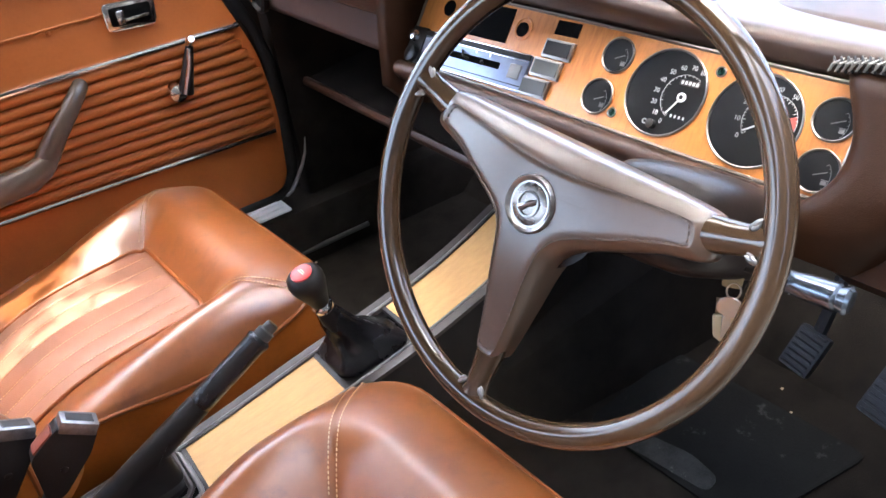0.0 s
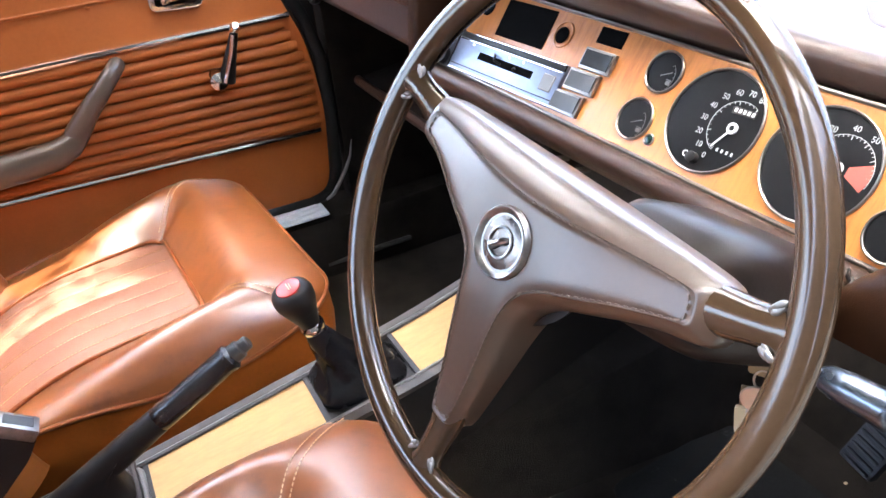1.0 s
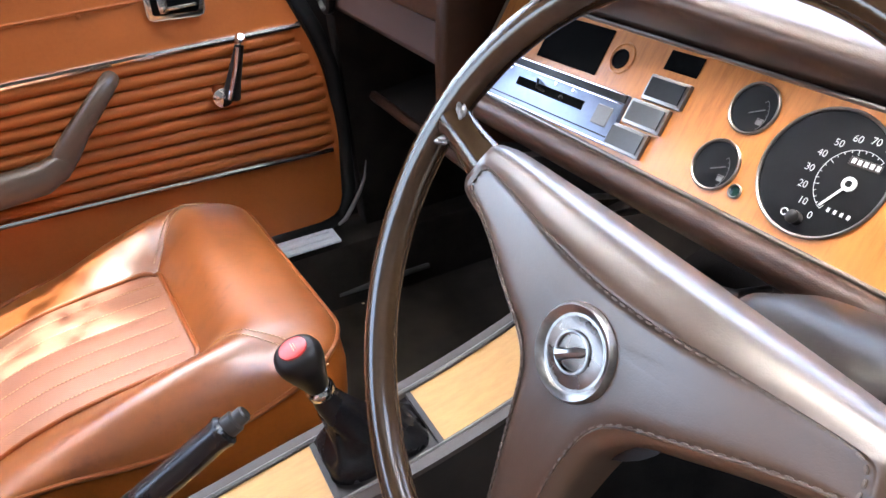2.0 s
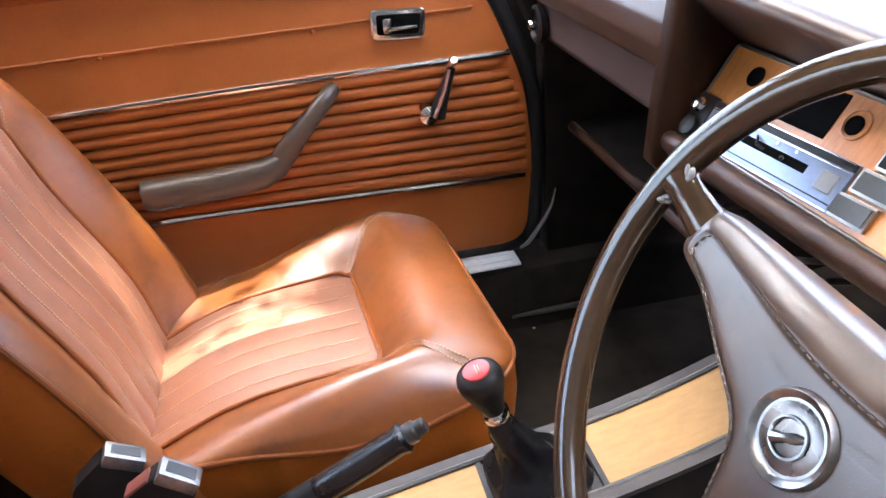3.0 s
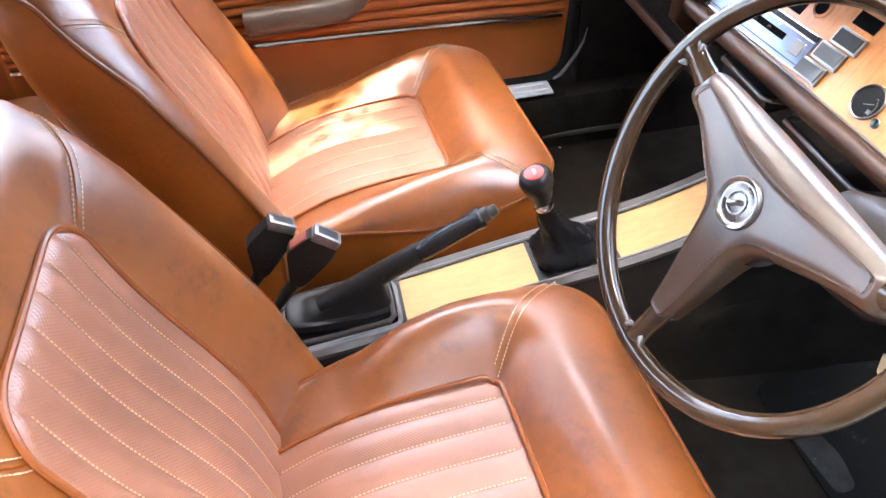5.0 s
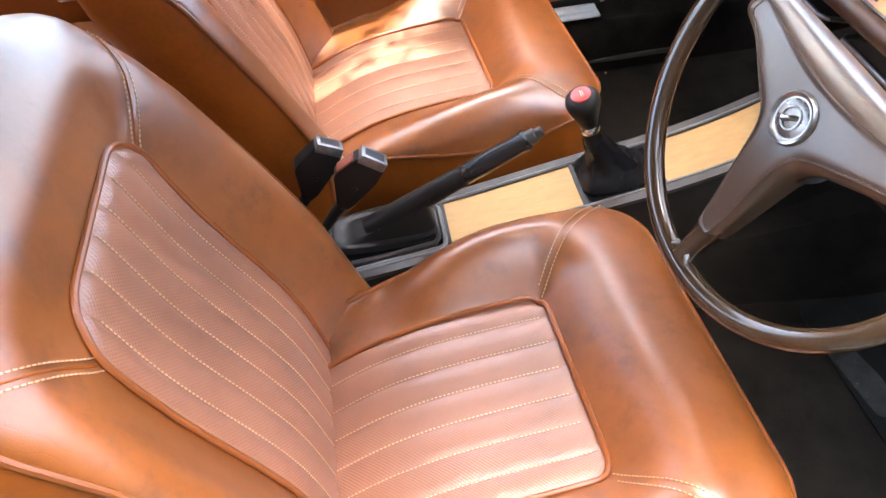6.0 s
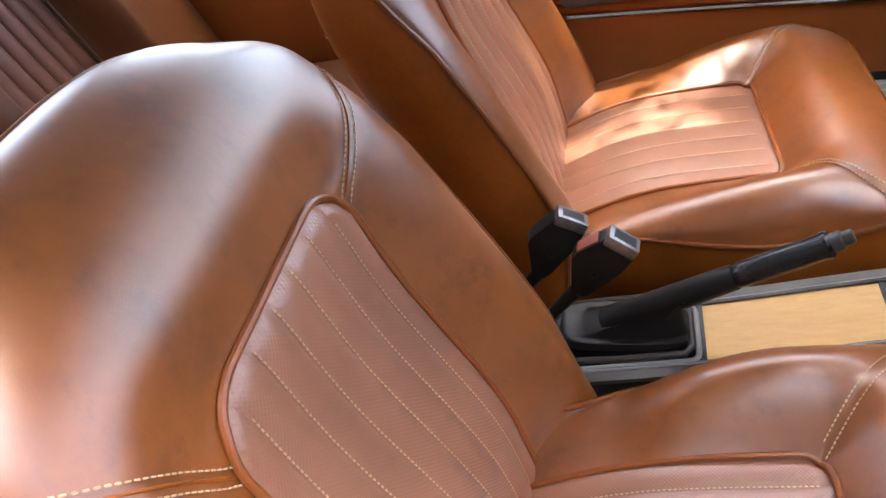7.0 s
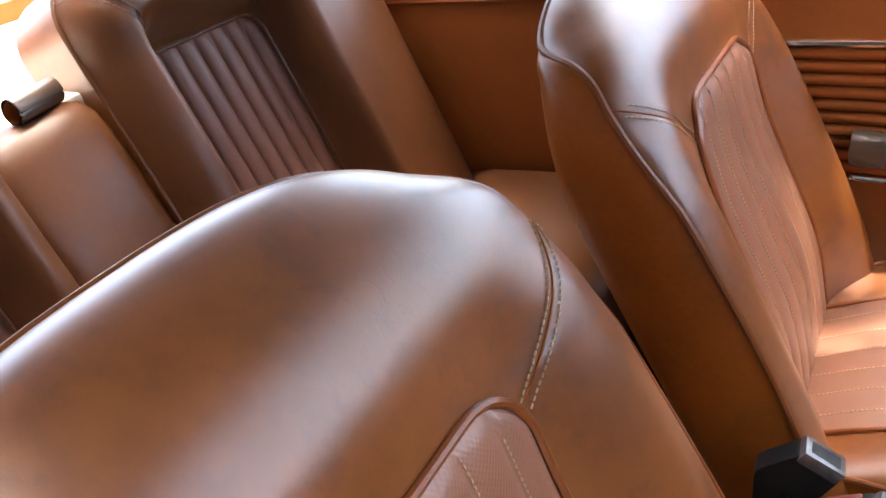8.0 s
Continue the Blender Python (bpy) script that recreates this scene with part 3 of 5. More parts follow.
part("handle_lever", join(box((0.126, -0.028, 0.415), (0.140, -0.018, 0.438), 0.003), box((0.136, -0.027, 0.418), (0.180, -0.019, 0.424), 0.002)), M_chrome, bez)
win = tagged(part("window_1", box((-0.58, 0.655, 0.87), (0.28, 0.659, 1.20), 0.001), M_glass), "passenger side window glass", "window", "", "structure")
win.visible_shadow = False


# ---- front seats ----
ZI = [(-0.40, 0.34), (-0.30, 0.366), (-0.22, 0.401), (-0.145, 0.418), (0.0, 0.424), (0.3, 0.43)]
ZB = [(-0.40, 0.34), (-0.27, 0.378), (-0.19, 0.408), (-0.12, 0.458), (-0.05, 0.481), (0.02, 0.486), (0.10, 0.477), (0.3, 0.46)]
ZS = [(-0.40, 0.365), (-0.29, 0.390), (-0.20, 0.424), (-0.12, 0.452), (-0.05, 0.473), (0.02, 0.484), (0.10, 0.477), (0.3, 0.46)]
ZO = [(-0.40, 0.365), (-0.25, 0.394), (-0.15, 0.418), (-0.06, 0.452), (0.02, 0.476), (0.07, 0.484), (0.11, 0.478), (0.3, 0.46)]
ZP = [(-0.40, 0.385), (-0.26, 0.400), (-0.17, 0.410), (-0.08, 0.410), (0.02, 0.416), (0.09, 0.434), (0.14, 0.446), (0.19, 0.446)]
CX0, CX1, CW, CR = -0.36, 0.165, 0.250, 0.085


def cushion_w(x):
    """Half the cushion's width, drawn in towards the backrest."""
    return CW - 0.048 * smooth01((-0.02 - x) / 0.28)


def cushion_edge(x, s):
    """Distance from the cushion's rounded outline."""
    r = CR
    dx, dy = CX1 - x, cushion_w(x) - abs(s)
    if dx < r and dy < r:
        return r - math.hypot(r - dx, r - dy)
    return min(dx, dy)


def swell(t):
    """A full, rounded rise from 0 to 1."""
    t = max(0.0, min(1.0, t))
    return 0.75 * math.sin(math.pi / 2 * t) + 0.25 * smooth01(t)


def cushion_z(x, s, inner):
    """Height of the cushion; s runs towards the door side, whose bolster slopes down earlier; inner: the line of the other bolster."""
    a = abs(s)
    k = swell(math.hypot(max(0.0, a - 0.120), max(0.0, x + 0.001)) / 0.085)
    far = smooth01((s + 0.1) / 0.2)
    top = lerp_table(x, ZI) * (1 - k) + (lerp_table(x, inner) * (1 - far) + lerp_table(x, ZO) * far) * k
    # a shallow crease along the corner seam
    if x > 0:
        q = abs((a - 0.124) - x * (1.16 - 1.6 * x))
        top -= 0.0018 * math.exp(-(q / 0.005) ** 2)
    d = max(0.0, cushion_edge(x, s))
    low = lerp_table(x, ZP)
    r = 0.060 + 0.022 * smooth01((x - 0.02) / 0.10)
    return low + (top - low) * math.sqrt(max(0, 1 - (1 - min(d / r, 1)) ** 2))


PLEAT_AT = [-0.125, -0.0947, -0.0568, -0.0189, 0.0189, 0.0568, 0.0947, 0.125]


def pleat(s):
    """Height of the padding between two rows of stitching, fuller towards one side."""
    for a, b in zip(PLEAT_AT, PLEAT_AT[1:]):
        if s <= b:
            t = max(0.0, min(1.0, (s - a) / (b - a)))
            return abs(math.sin(math.pi * t)) ** 0.5
    return 0.0


BW, BASE = 0.262, 0.335


def back_top(s):
    return BASE + 0.197 * max(0.0, 1 - (abs(s) / (BW + 0.0004)) ** 2.7) ** (1 / 2.7)


BACK_LINE = [(-BW, BASE * k / 10) for k in range(-3, 10)] + [(-BW * math.cos(math.pi * k / 120), back_top(-BW * math.cos(math.pi * k / 120))) for k in range(121)] + [(BW, BASE * k / 10) for k in range(9, -4, -1)]
BL = np.array(BACK_LINE)


def back_edge(s, l):
    a, b = BL[:-1], BL[1:]
    p = np.array((s, l))
    ab = b - a
    t = np.clip(((p - a) * ab).sum(1) / np.maximum((ab * ab).sum(1), 1e-12), 0, 1)
    return float(np.sqrt((((a + ab * t[:, None]) - p) ** 2).sum(1).min()))


def back_rim(l):
    return lerp_table(l, [(-0.2, -0.11), (-0.1, -0.065), (-0.05, -0.032), (0.03, 0.002), (0.29, 0.003), (0.35, -0.008), (0.41, -0.019), (0.437, -0.025), (0.457, -0.040), (0.471, -0.060), (0.484, -0.072), (0.535, -0.066)])


INS_TOP, SHIFT = 0.357, 0.015     # top of the backrest's insert, and how far it sits towards the tunnel
SEAM_IN = [(0.316, 0.114), (0.325, 0.127), (0.349, 0.167), (0.378, 0.204), (0.401, 0.231), (0.415, 0.246)]
SEAM_OUT = [(0.308, 0.116), (0.330, 0.136), (0.355, 0.155), (0.390, 0.185), (0.420, 0.211), (0.450, 0.235)]


def back_n(s, l, q):
    """Height of the backrest's face; s runs from its middle, q from the middle of its insert towards the tunnel."""
    a = abs(q)
    side = smooth01((a - 0.116) / 0.105)
    up = smooth01((l - INS_TOP + 0.012) / 0.085)
    k = 1 - (1 - side) * (1 - up)
    low = lerp_table(l, [(-0.12, -0.085), (-0.03, -0.054), (0.07, -0.030), (0.24, -0.021), (0.34, -0.005)])
    top = low * (1 - k) + k * lerp_table(l, [(-0.1, 0.008), (0.08, 0.016), (0.3, 0.018), (0.42, 0.008), (0.53, -0.016)])
    seam = SEAM_IN if q > 0 else SEAM_OUT
    l0, l1 = seam[0][0], seam[-1][0]
    if l0 < l < l1:
        w = abs(a - lerp_table(l, seam)) * 0.62
        top -= 0.0009 * math.exp(-(w / 0.0045) ** 2) * smooth01((l - l0) / 0.012) * smooth01((l1 - l) / 0.012)
    d = back_edge(s, l)
    rim = back_rim(l)
    wrap = smooth01((l - 0.38) / 0.09)
    r = 0.055 + 0.075 * up - 0.045 * wrap
    k = 2 + 0.2 * wrap
    return rim + (top - rim) * max(0.0, 1 - (1 - min(d / r, 1)) ** k) ** (1 / k)


def front_seat(at, slope, slide, door_side, inner, plump, outer, label):
    """slope: the backrest's lean in degrees; slide: how far the cushion is run forward on its rails; plump: how far its pleats still stand up; outer: the backrest's half width on the door side."""
    seat = thing("front_seat", at, label, "car seat", "front seats")
    run = Matrix.Translation((slide, 0, 0)) @ pose(0, 0, 0, 0, 0, 3.6)

    def cz(x, s):
        return cushion_z(x, s * door_side, inner)

    def bn(s, l):
        return back_n(s if s * door_side < 0 else s * BW / outer, l, -door_side * s - SHIFT)

    def narrow(s):
        return s if s * door_side < 0 else s * outer / BW

    lean_s, lean_c = math.sin(radians(slope)), math.cos(radians(slope))

    def back_at(s, l, n):
        """A point of the backrest in the seat's own space."""
        return (-0.245 - l * lean_s + n * lean_c, s, 0.443 + l * lean_c + n * lean_s - FLOOR)
    # cushion: the upper cover, down to the piping
    nu, nv = 128, 120

    def top(u, v):
        x = CX0 + (CX1 - CX0) * v
        w = cushion_w(x)
        if CX1 - x < CR:
            w = CW - CR + math.sqrt(max(0, CR ** 2 - (CR - (CX1 - x)) ** 2))
        s = w * (2 * u - 1)
        return (x, s, cz(x, s) - FLOOR)
    cushion = part("cushion", grid(nu, nv, top), M_leather, seat, smooth=80)
    edge = [(x, -cushion_w(x)) for x in [CX0 + (CX1 - CR - CX0) * k / 24 for k in range(25)]]
    edge += [(CX1 - CR + CR * math.sin(a), -CW + CR - CR * math.cos(a)) for a in [math.pi / 2 * k / 8 for k in range(1, 9)]]
    edge += [(CX1, s) for s in (-0.1, 0.0, 0.1)] + [(x, -s) for x, s in edge[::-1]]
    rim = [(x, s, lerp_table(x, ZP) - FLOOR) for x, s in edge]
    part("piping", tube(rim, 0.0035, 8), M_piping, cushion)
    # the skirt, tucked in towards the floor, with soft folds
    rows = []
    for h, inset in ((0.0, 0.0), (0.25, -0.004), (0.5, 0.002), (0.8, 0.014), (1.0, 0.03)):
        row = []
        for i, (x, s, z) in enumerate(rim):
            fold = 0.004 * math.sin(i * 1.7 + h * 3) * h
            cx, cy = (-0.07 - x), -s
            ln = math.hypot(cx, cy)
            row.append((x + cx / ln * (inset + fold), s + cy / ln * (inset + fold), z * (1 - h) + (0.035) * h))
        rows.append(row)
    vs = [p for r in rows for p in r]
    m = len(rim)
    skirt = part("skirt", (vs, [(j * m + i, j * m + i + 1, (j + 1) * m + i + 1, (j + 1) * m + i) for j in range(len(rows) - 1) for i in range(m - 1)]), M_leather_lit, seat, smooth=80)
    part("seat_frame", box((-0.36, -0.20, 0.0), (0.12, 0.20, 0.05), 0.01), M_black, seat)

    # pleated insert of the cushion
    def ins(u, v):
        s = 0.125 * (2 * u - 1)
        end = 0.004 - 0.022 + math.sqrt(max(0, 0.022 ** 2 - max(0, abs(s) - 0.103) ** 2))
        x = -0.345 + (end + 0.345) * v
        e = min(1, (0.125 - abs(s)) / 0.004, (end - x) / 0.006)
        return (x, s, cz(x, s) + 0.0010 + (plump * pleat(s) + 0.001) * max(0, e) - FLOOR)
    insert = part("insert", grid(112, 40, ins), M_insert, cushion, "pleated pinkish tan perforated insert", smooth=80)
    line = [(x, -0.127) for x in (-0.34, -0.30, -0.25, -0.2, -0.15, -0.1, -0.05, -0.02)] + [(0.006 - 0.024 + 0.024 * math.sin(a), -0.127 + 0.024 - 0.024 * math.cos(a)) for a in [math.pi / 2 * k / 6 for k in range(1, 7)]] + [(0.006, -0.06), (0.006, 0.0)]
    line += [(x, -s) for x, s in line[::-1][1:]]
    part("insert_piping", tube([(x, s, cz(x, s) + 0.003 - FLOOR) for x, s in line], 0.0034, 8), M_insert_piping, cushion)
    rows = []
    for s in PLEAT_AT[1:-1]:
        rows.append([(x, s + 0.0014, cz(x, s) + 0.34 * plump + 0.0024 - FLOOR) for x in [-0.33 + 0.328 * i / 30 for i in range(31)]])
    part("pleat_stitching", stitches(rows, 0.0050, 0.0032, 0.0008), M_thread, insert)["kind"] = "stuff"
    rows = []
    for sg in (-1, 1):
        for off in (-0.0062, 0.0062):
            ln = []
            for i in range(25):
                x = 0.004 + 0.126 * i / 24
                s = sg * min(0.247, 0.124 + x * (1.16 - 1.6 * x) + off * (1 + 2 * x))
                ln.append((x, s, cz(x, s) + 0.0015 - FLOOR))
            rows.append(ln)
    part("seam_stitching", stitches(rows), M_thread, cushion)["kind"] = "stuff"

    for ob in (cushion, *cushion.children, *insert.children, skirt):
        ob.data.transform(run)

    # backrest
    def front(u, v):
        q = 2 * u - 1
        s = BW * math.copysign(1 - (1 - abs(q)) ** 1.8, q)
        l = -0.10 + (back_top(s) + 0.10) * (1 - (1 - v) ** 1.7)
        s = narrow(s)
        return back_at(s, l, bn(s, l))
    back = part("backrest", grid(150, 150, front), M_leather, seat, smooth=80)
    ol = [(narrow(s), l) for s, l in BACK_LINE]
    cord = []
    for s, l in ol:
        hide = 0.0015 * smooth01((l - 0.478) / 0.02)
        cord.append(back_at(s * (1 - hide), l - hide, back_rim(l) - hide))
    part("piping", tube(cord, 0.0040, 8), M_piping, back)
    rows = []
    for k, (q, out) in enumerate(((0, 0), (0.15, 0.006), (0.45, 0.010), (0.75, 0.006), (0.92, -0.006), (1.0, -0.02))):
        row = []
        for s, l in ol:
            n0 = back_rim(l)
            n1 = lerp_table(l, [(-0.2, -0.118), (0.30, -0.114), (0.44, -0.088), (0.53, -0.066)])
            ln = math.hypot(s, max(0, l - 0.3)) or 1
            out_ = out - (out + 0.004) * smooth01((l - 0.46) / 0.03) if q else 0.0
            row.append(back_at(s + s / ln * out_, l + max(0, l - 0.3) / ln * out_, n0 + (n1 - n0) * q))
        rows.append(row)
    m = len(ol)
    vs = [p for r in rows for p in r]
    fs = [(j * m + i, j * m + i + 1, (j + 1) * m + i + 1, (j + 1) * m + i) for j in range(len(rows) - 1) for i in range(m - 1)]
    half = m // 2
    base = (len(rows) - 1) * m
    fs += [(base + i, base + i + 1, base + m - 2 - i, base + m - 1 - i) for i in range(half - 1)]
    part("back_shell", (vs, fs), M_leather_lit, back, smooth=60)

    mid = -door_side * SHIFT

    def ins_b(u, v):
        s = 0.125 * (2 * u - 1)
        end = INS_TOP - 0.052 + math.sqrt(max(0, 0.052 ** 2 - max(0, abs(s) - 0.073) ** 2))
        l = -0.07 + (end + 0.07) * v
        e = max(0, min(1, (0.125 - abs(s)) / 0.004, (end - l) / 0.006))
        return back_at(s + mid, l, bn(s + mid, l) + 0.001 + (0.0043 * pleat(s) + 0.001) * e)
    insert = part("back_insert", grid(112, 44, ins_b), M_insert_back, back, "pleated pinkish tan perforated insert", smooth=80)
    line = [(-0.127, l) for l in (-0.06, -0.02, 0.03, 0.08, 0.13, 0.18, 0.23, 0.28)] + [(-0.127 + 0.053 - 0.053 * math.cos(a), INS_TOP + 0.002 - 0.053 + 0.053 * math.sin(a)) for a in [math.pi / 2 * k / 9 for k in range(0, 10)]] + [(-0.05, INS_TOP + 0.002), (0, INS_TOP + 0.002)]
    line += [(-s, l) for s, l in line[::-1][1:]]
    part("insert_piping", tube([back_at(s + mid, l, bn(s + mid, l) + 0.003) for s, l in line], 0.0034, 8), M_insert_piping, back)
    rows = []
    for s in PLEAT_AT[1:-1]:
        rows.append([back_at(s + mid + 0.0014, l, bn(s + mid, l) + 0.0039) for l in [-0.05 + (INS_TOP + 0.044 - 0.03 * smooth01((abs(s) - 0.07) / 0.04)) * i / 30 for i in range(31)]])
    part("pleat_stitching", stitches(rows, 0.0050, 0.0032, 0.0008), M_thread, insert)["kind"] = "stuff"
    rows = []
    for sg, seam in ((1, SEAM_IN), (-1, SEAM_OUT)):
        joint = []
        for i in range(25):
            l = seam[0][0] + 0.012 + (seam[-1][0] - seam[0][0] - 0.018) * i / 24
            s = -door_side * (sg * lerp_table(l, seam) + SHIFT)
            joint.append(back_at(s, l, bn(s, l) + 0.0002))
        part("seam_joint", tube(joint, [0.0004] + [0.0011] * 23 + [0.0004], 6), M_leather_lit, back)
        for off in (-0.0056, 0.0056):
            ln = []
            for i in range(29):
                l = seam[0][0] + 0.010 + (seam[-1][0] - seam[0][0] - 0.020) * i / 28
                q, slant = lerp_table(l, seam), (lerp_table(l + 0.004, seam) - lerp_table(l - 0.004, seam)) / 0.008
                run_l = math.hypot(1, slant)
                q, l = q + off / run_l, l - off * slant / run_l
                s = -door_side * (sg * q + SHIFT)
                ln.append(back_at(s, l, bn(s, l) + 0.0012))
            rows.append(ln)
    part("seam_stitching", stitches(rows), M_thread, back)["kind"] = "stuff"
    return seat


driver = front_seat((0, -0.348, FLOOR), 26.5, 0.0065, -1, ZB, 0.0046, 0.212, "tan leather driver seat with pleated pinkish insert and pale stitching")
passenger = front_seat((0, 0.350, FLOOR), 26.5, 0.0185, 1, ZS, 0.0011, 0.212, "tan leather passenger seat with pleated insert, partly in sunlight")


# ---- centre console ----
console = thing("centre_console", (0, 0, FLOOR), "dark brown plastic centre console with yellow wood veneer panels", "console")


def con_z(x):
    """Height of the console's top over the floor."""
    return lerp_table(x, [(-0.36, 0.155), (-0.26, 0.162), (-0.09, 0.182), (0.11, 0.206), (0.23, 0.221), (0.36, 0.250), (0.52, 0.305)])


def con_y(x):
    return lerp_table(x, [(-0.3, -0.037), (-0.09, -0.032), (0.107, -0.018), (0.3, -0.010), (0.5, 0.0)])


CON_XS = [-0.285 + 0.80 * i / 40 for i in range(41)]


def con_band(y0, y1, h0, h1, x0, x1, n=20):
    """A strip that follows the console's top between two offsets across."""
    xs = [x0 + (x1 - x0) * i / n for i in range(n + 1)]
    return loft([[(x, con_y(x) + y0, con_z(x) + h0), (x, con_y(x) + y1, con_z(x) + h0), (x, con_y(x) + y1, con_z(x) + h1), (x, con_y(x) + y0, con_z(x) + h1)] for x in xs])


part("body", loft([[(x, con_y(x) + y, z) for y, z in ((-0.078, 0.0), (-0.066, con_z(x) - 0.012), (-0.060, con_z(x) - 0.003), (-0.05, con_z(x) - 0.002), (0.05, con_z(x) - 0.002), (0.060, con_z(x) - 0.003), (0.066, con_z(x) - 0.012), (0.078, 0.0))] for x in CON_XS]), M_black, console)
part("brake_surround", con_band(-0.058, 0.058, -0.003, 0.0015, -0.282, -0.100), M_console, console)
for y0, y1 in ((-0.063, -0.044), (0.044, 0.063)):
    bm = con_band(y0, y1, -0.001, 0.005, -0.28, 0.51, 40)
    part("side_rail", bm, M_console, console)
    part("rail_bead", tube([(x, con_y(x) + (y0 + y1) / 2 + (0.006 if y0 < 0 else -0.006), con_z(x) + 0.005) for x in CON_XS], 0.002, 6), M_grey, console)
part("rear_veneer", con_band(-0.044, 0.044, -0.001, 0.0022, -0.088, 0.108), M_wood2, console, "yellow wood veneer panel")
part("front_veneer", con_band(-0.044, 0.044, -0.001, 0.0022, 0.224, 0.505), M_wood2, console, "yellow wood veneer panel")
for x in (-0.091, 0.107, 0.222):
    part("divider", con_band(-0.044, 0.044, -0.001, 0.004, x - 0.003, x + 0.003, 2), M_black, console)
# recess painted as a near-black strip on the console top
tray = part("brake_recess", con_band(-0.044, 0.044, -0.001, 0.003, -0.262, -0.094), M_recess_shade, console)
part("recess_frame", tube([(x, con_y(x) + y, con_z(x) + 0.004) for x, y in rounded([(-0.262, -0.043), (-0.096, -0.043), (-0.096, 0.043), (-0.262, 0.043)], 0.012, 4)], 0.0035, 8, True), M_grey, console)
part("rear_end", box((-0.30, con_y(-0.28) - 0.064, 0.0), (-0.275, con_y(-0.28) + 0.064, 0.168), 0.008, 3), M_console, console)


part("brake_tray_frame", tube([(x, y, con_z(x) + 0.006) for x, y in ((-0.252, -0.066), (-0.262, -0.056), (-0.268, 0.018), (-0.258, 0.028), (-0.20, 0.032), (-0.112, 0.032), (-0.104, 0.024), (-0.104, -0.056), (-0.112, -0.066), (-0.18, -0.068))], 0.0042, 8, True), M_console, console, "raised lip round the handbrake boot")


# ---- gear lever ----
gear = thing("gear_lever", (0.165, -0.008, FLOOR + con_z(0.165)), "black gear lever with red badge and leather gaiter", "gear lever")
rings = []
for h, wx, wy, cx in ((-0.004, 0.056, 0.043, 0.0), (0.006, 0.054, 0.042, 0.0), (0.014, 0.044, 0.035, -0.002), (0.024, 0.034, 0.028, -0.008), (0.038, 0.026, 0.023, -0.018), (0.056, 0.020, 0.019, -0.028), (0.076, 0.0155, 0.0155, -0.037), (0.089, 0.012, 0.012, -0.042)):
    ring = []
    for q in range(40):
        a = 2 * math.pi * q / 40
        e = 0.45 if h < 0.03 else 0.8
        fold = 1 + 0.10 * math.sin(5 * a + h * 110) * smooth01(h / 0.02) * (1 if h < 0.09 else 0)
        ring.append((cx + wx * fold * math.copysign(abs(math.cos(a)) ** e, math.cos(a)), wy * fold * math.copysign(abs(math.sin(a)) ** e, math.sin(a)), h))
    rings.append(ring)
part("gaiter", loft(rings), M_gaiter, gear)
tilt = Matrix.Translation((-0.042, 0, 0.087)) @ pose(0, 0, 0, 4, -16, 0) @ Matrix.Diagonal((1, 1, 0.88, 1))
part("collar", lathe([(0.0125, -0.003), (0.0145, 0.001), (0.0145, 0.007), (0.0115, 0.011)], 24, tilt), M_chrome, gear)
knob = part("knob", lathe([(0.011, 0.009), (0.0135, 0.020), (0.0185, 0.038), (0.0225, 0.052), (0.0235, 0.062), (0.0215, 0.070), (0.0165, 0.0745), (0.004, 0.0755)], 32, tilt), M_black, gear)
part("badge", lathe([(0.0138, 0.0742), (0.0135, 0.0765), (0.010, 0.0773), (0.001, 0.0775)], 28, tilt), M_red, knob, "round red enamel badge")
part("badge_mark", join(box((-0.0006, -0.006, 0.0772), (0.0006, 0.006, 0.0779), 0.0002, 1, tilt), box((0.002, -0.0045, 0.0772), (0.003, 0.0045, 0.0779), 0.0002, 1, tilt)), M_fob, knob)


# ---- handbrake ----
brake = thing("handbrake", (-0.16, -0.018, FLOOR + 0.175), "black handbrake lever, pulled up, with rubber boot", "handbrake")
A0, A1 = Vector((-0.075, 0.000, -0.004)), Vector((0.208, -0.02, 0.158))
ax = (A1 - A0)
def boot_ring(x0, x1, w, z, lift=0.0):
    return [((x0 + x1) / 2 + (x1 - x0) / 2 * math.copysign(abs(math.cos(a)) ** 0.45, math.cos(a)), -0.011 * max(0.0, z - 0.012) / 0.065 + w * math.copysign(abs(math.sin(a)) ** 0.45, math.sin(a)), z + lift * math.cos(a)) for a in [2 * math.pi * q / 36 for q in range(36)]]


part("boot", loft([boot_ring(-0.097, 0.062, 0.038, 0.002), boot_ring(-0.094, 0.060, 0.0365, 0.012), boot_ring(-0.088, 0.058, 0.033, 0.013), boot_ring(-0.080, 0.056, 0.027, 0.012, 0.002), boot_ring(-0.066, 0.052, 0.0225, 0.022, 0.008), boot_ring(-0.045, 0.050, 0.0205, 0.036, 0.016), boot_ring(-0.02, 0.052, 0.019, 0.050, 0.026), boot_ring(0.01, 0.056, 0.0170, 0.062, 0.020), boot_ring(0.034, 0.060, 0.0150, 0.068, 0.010)]), M_black, brake, smooth=50)
lever = part("lever", tube([tuple(A0 + ax * t) for t in (0.12, 0.3, 0.5, 0.62, 0.64)], [0.017, 0.0165, 0.0155, 0.0145, 0.013], 16), M_black, brake)
part("grip", tube([tuple(A0 + ax * t) for t in (0.615, 0.62, 0.65, 0.8, 0.90, 0.915, 0.925, 0.935)], [0.0128, 0.0142, 0.0145, 0.0142, 0.0138, 0.0150, 0.0150, 0.0115], 20), M_grip, brake, "ribbed dark grip sleeve")
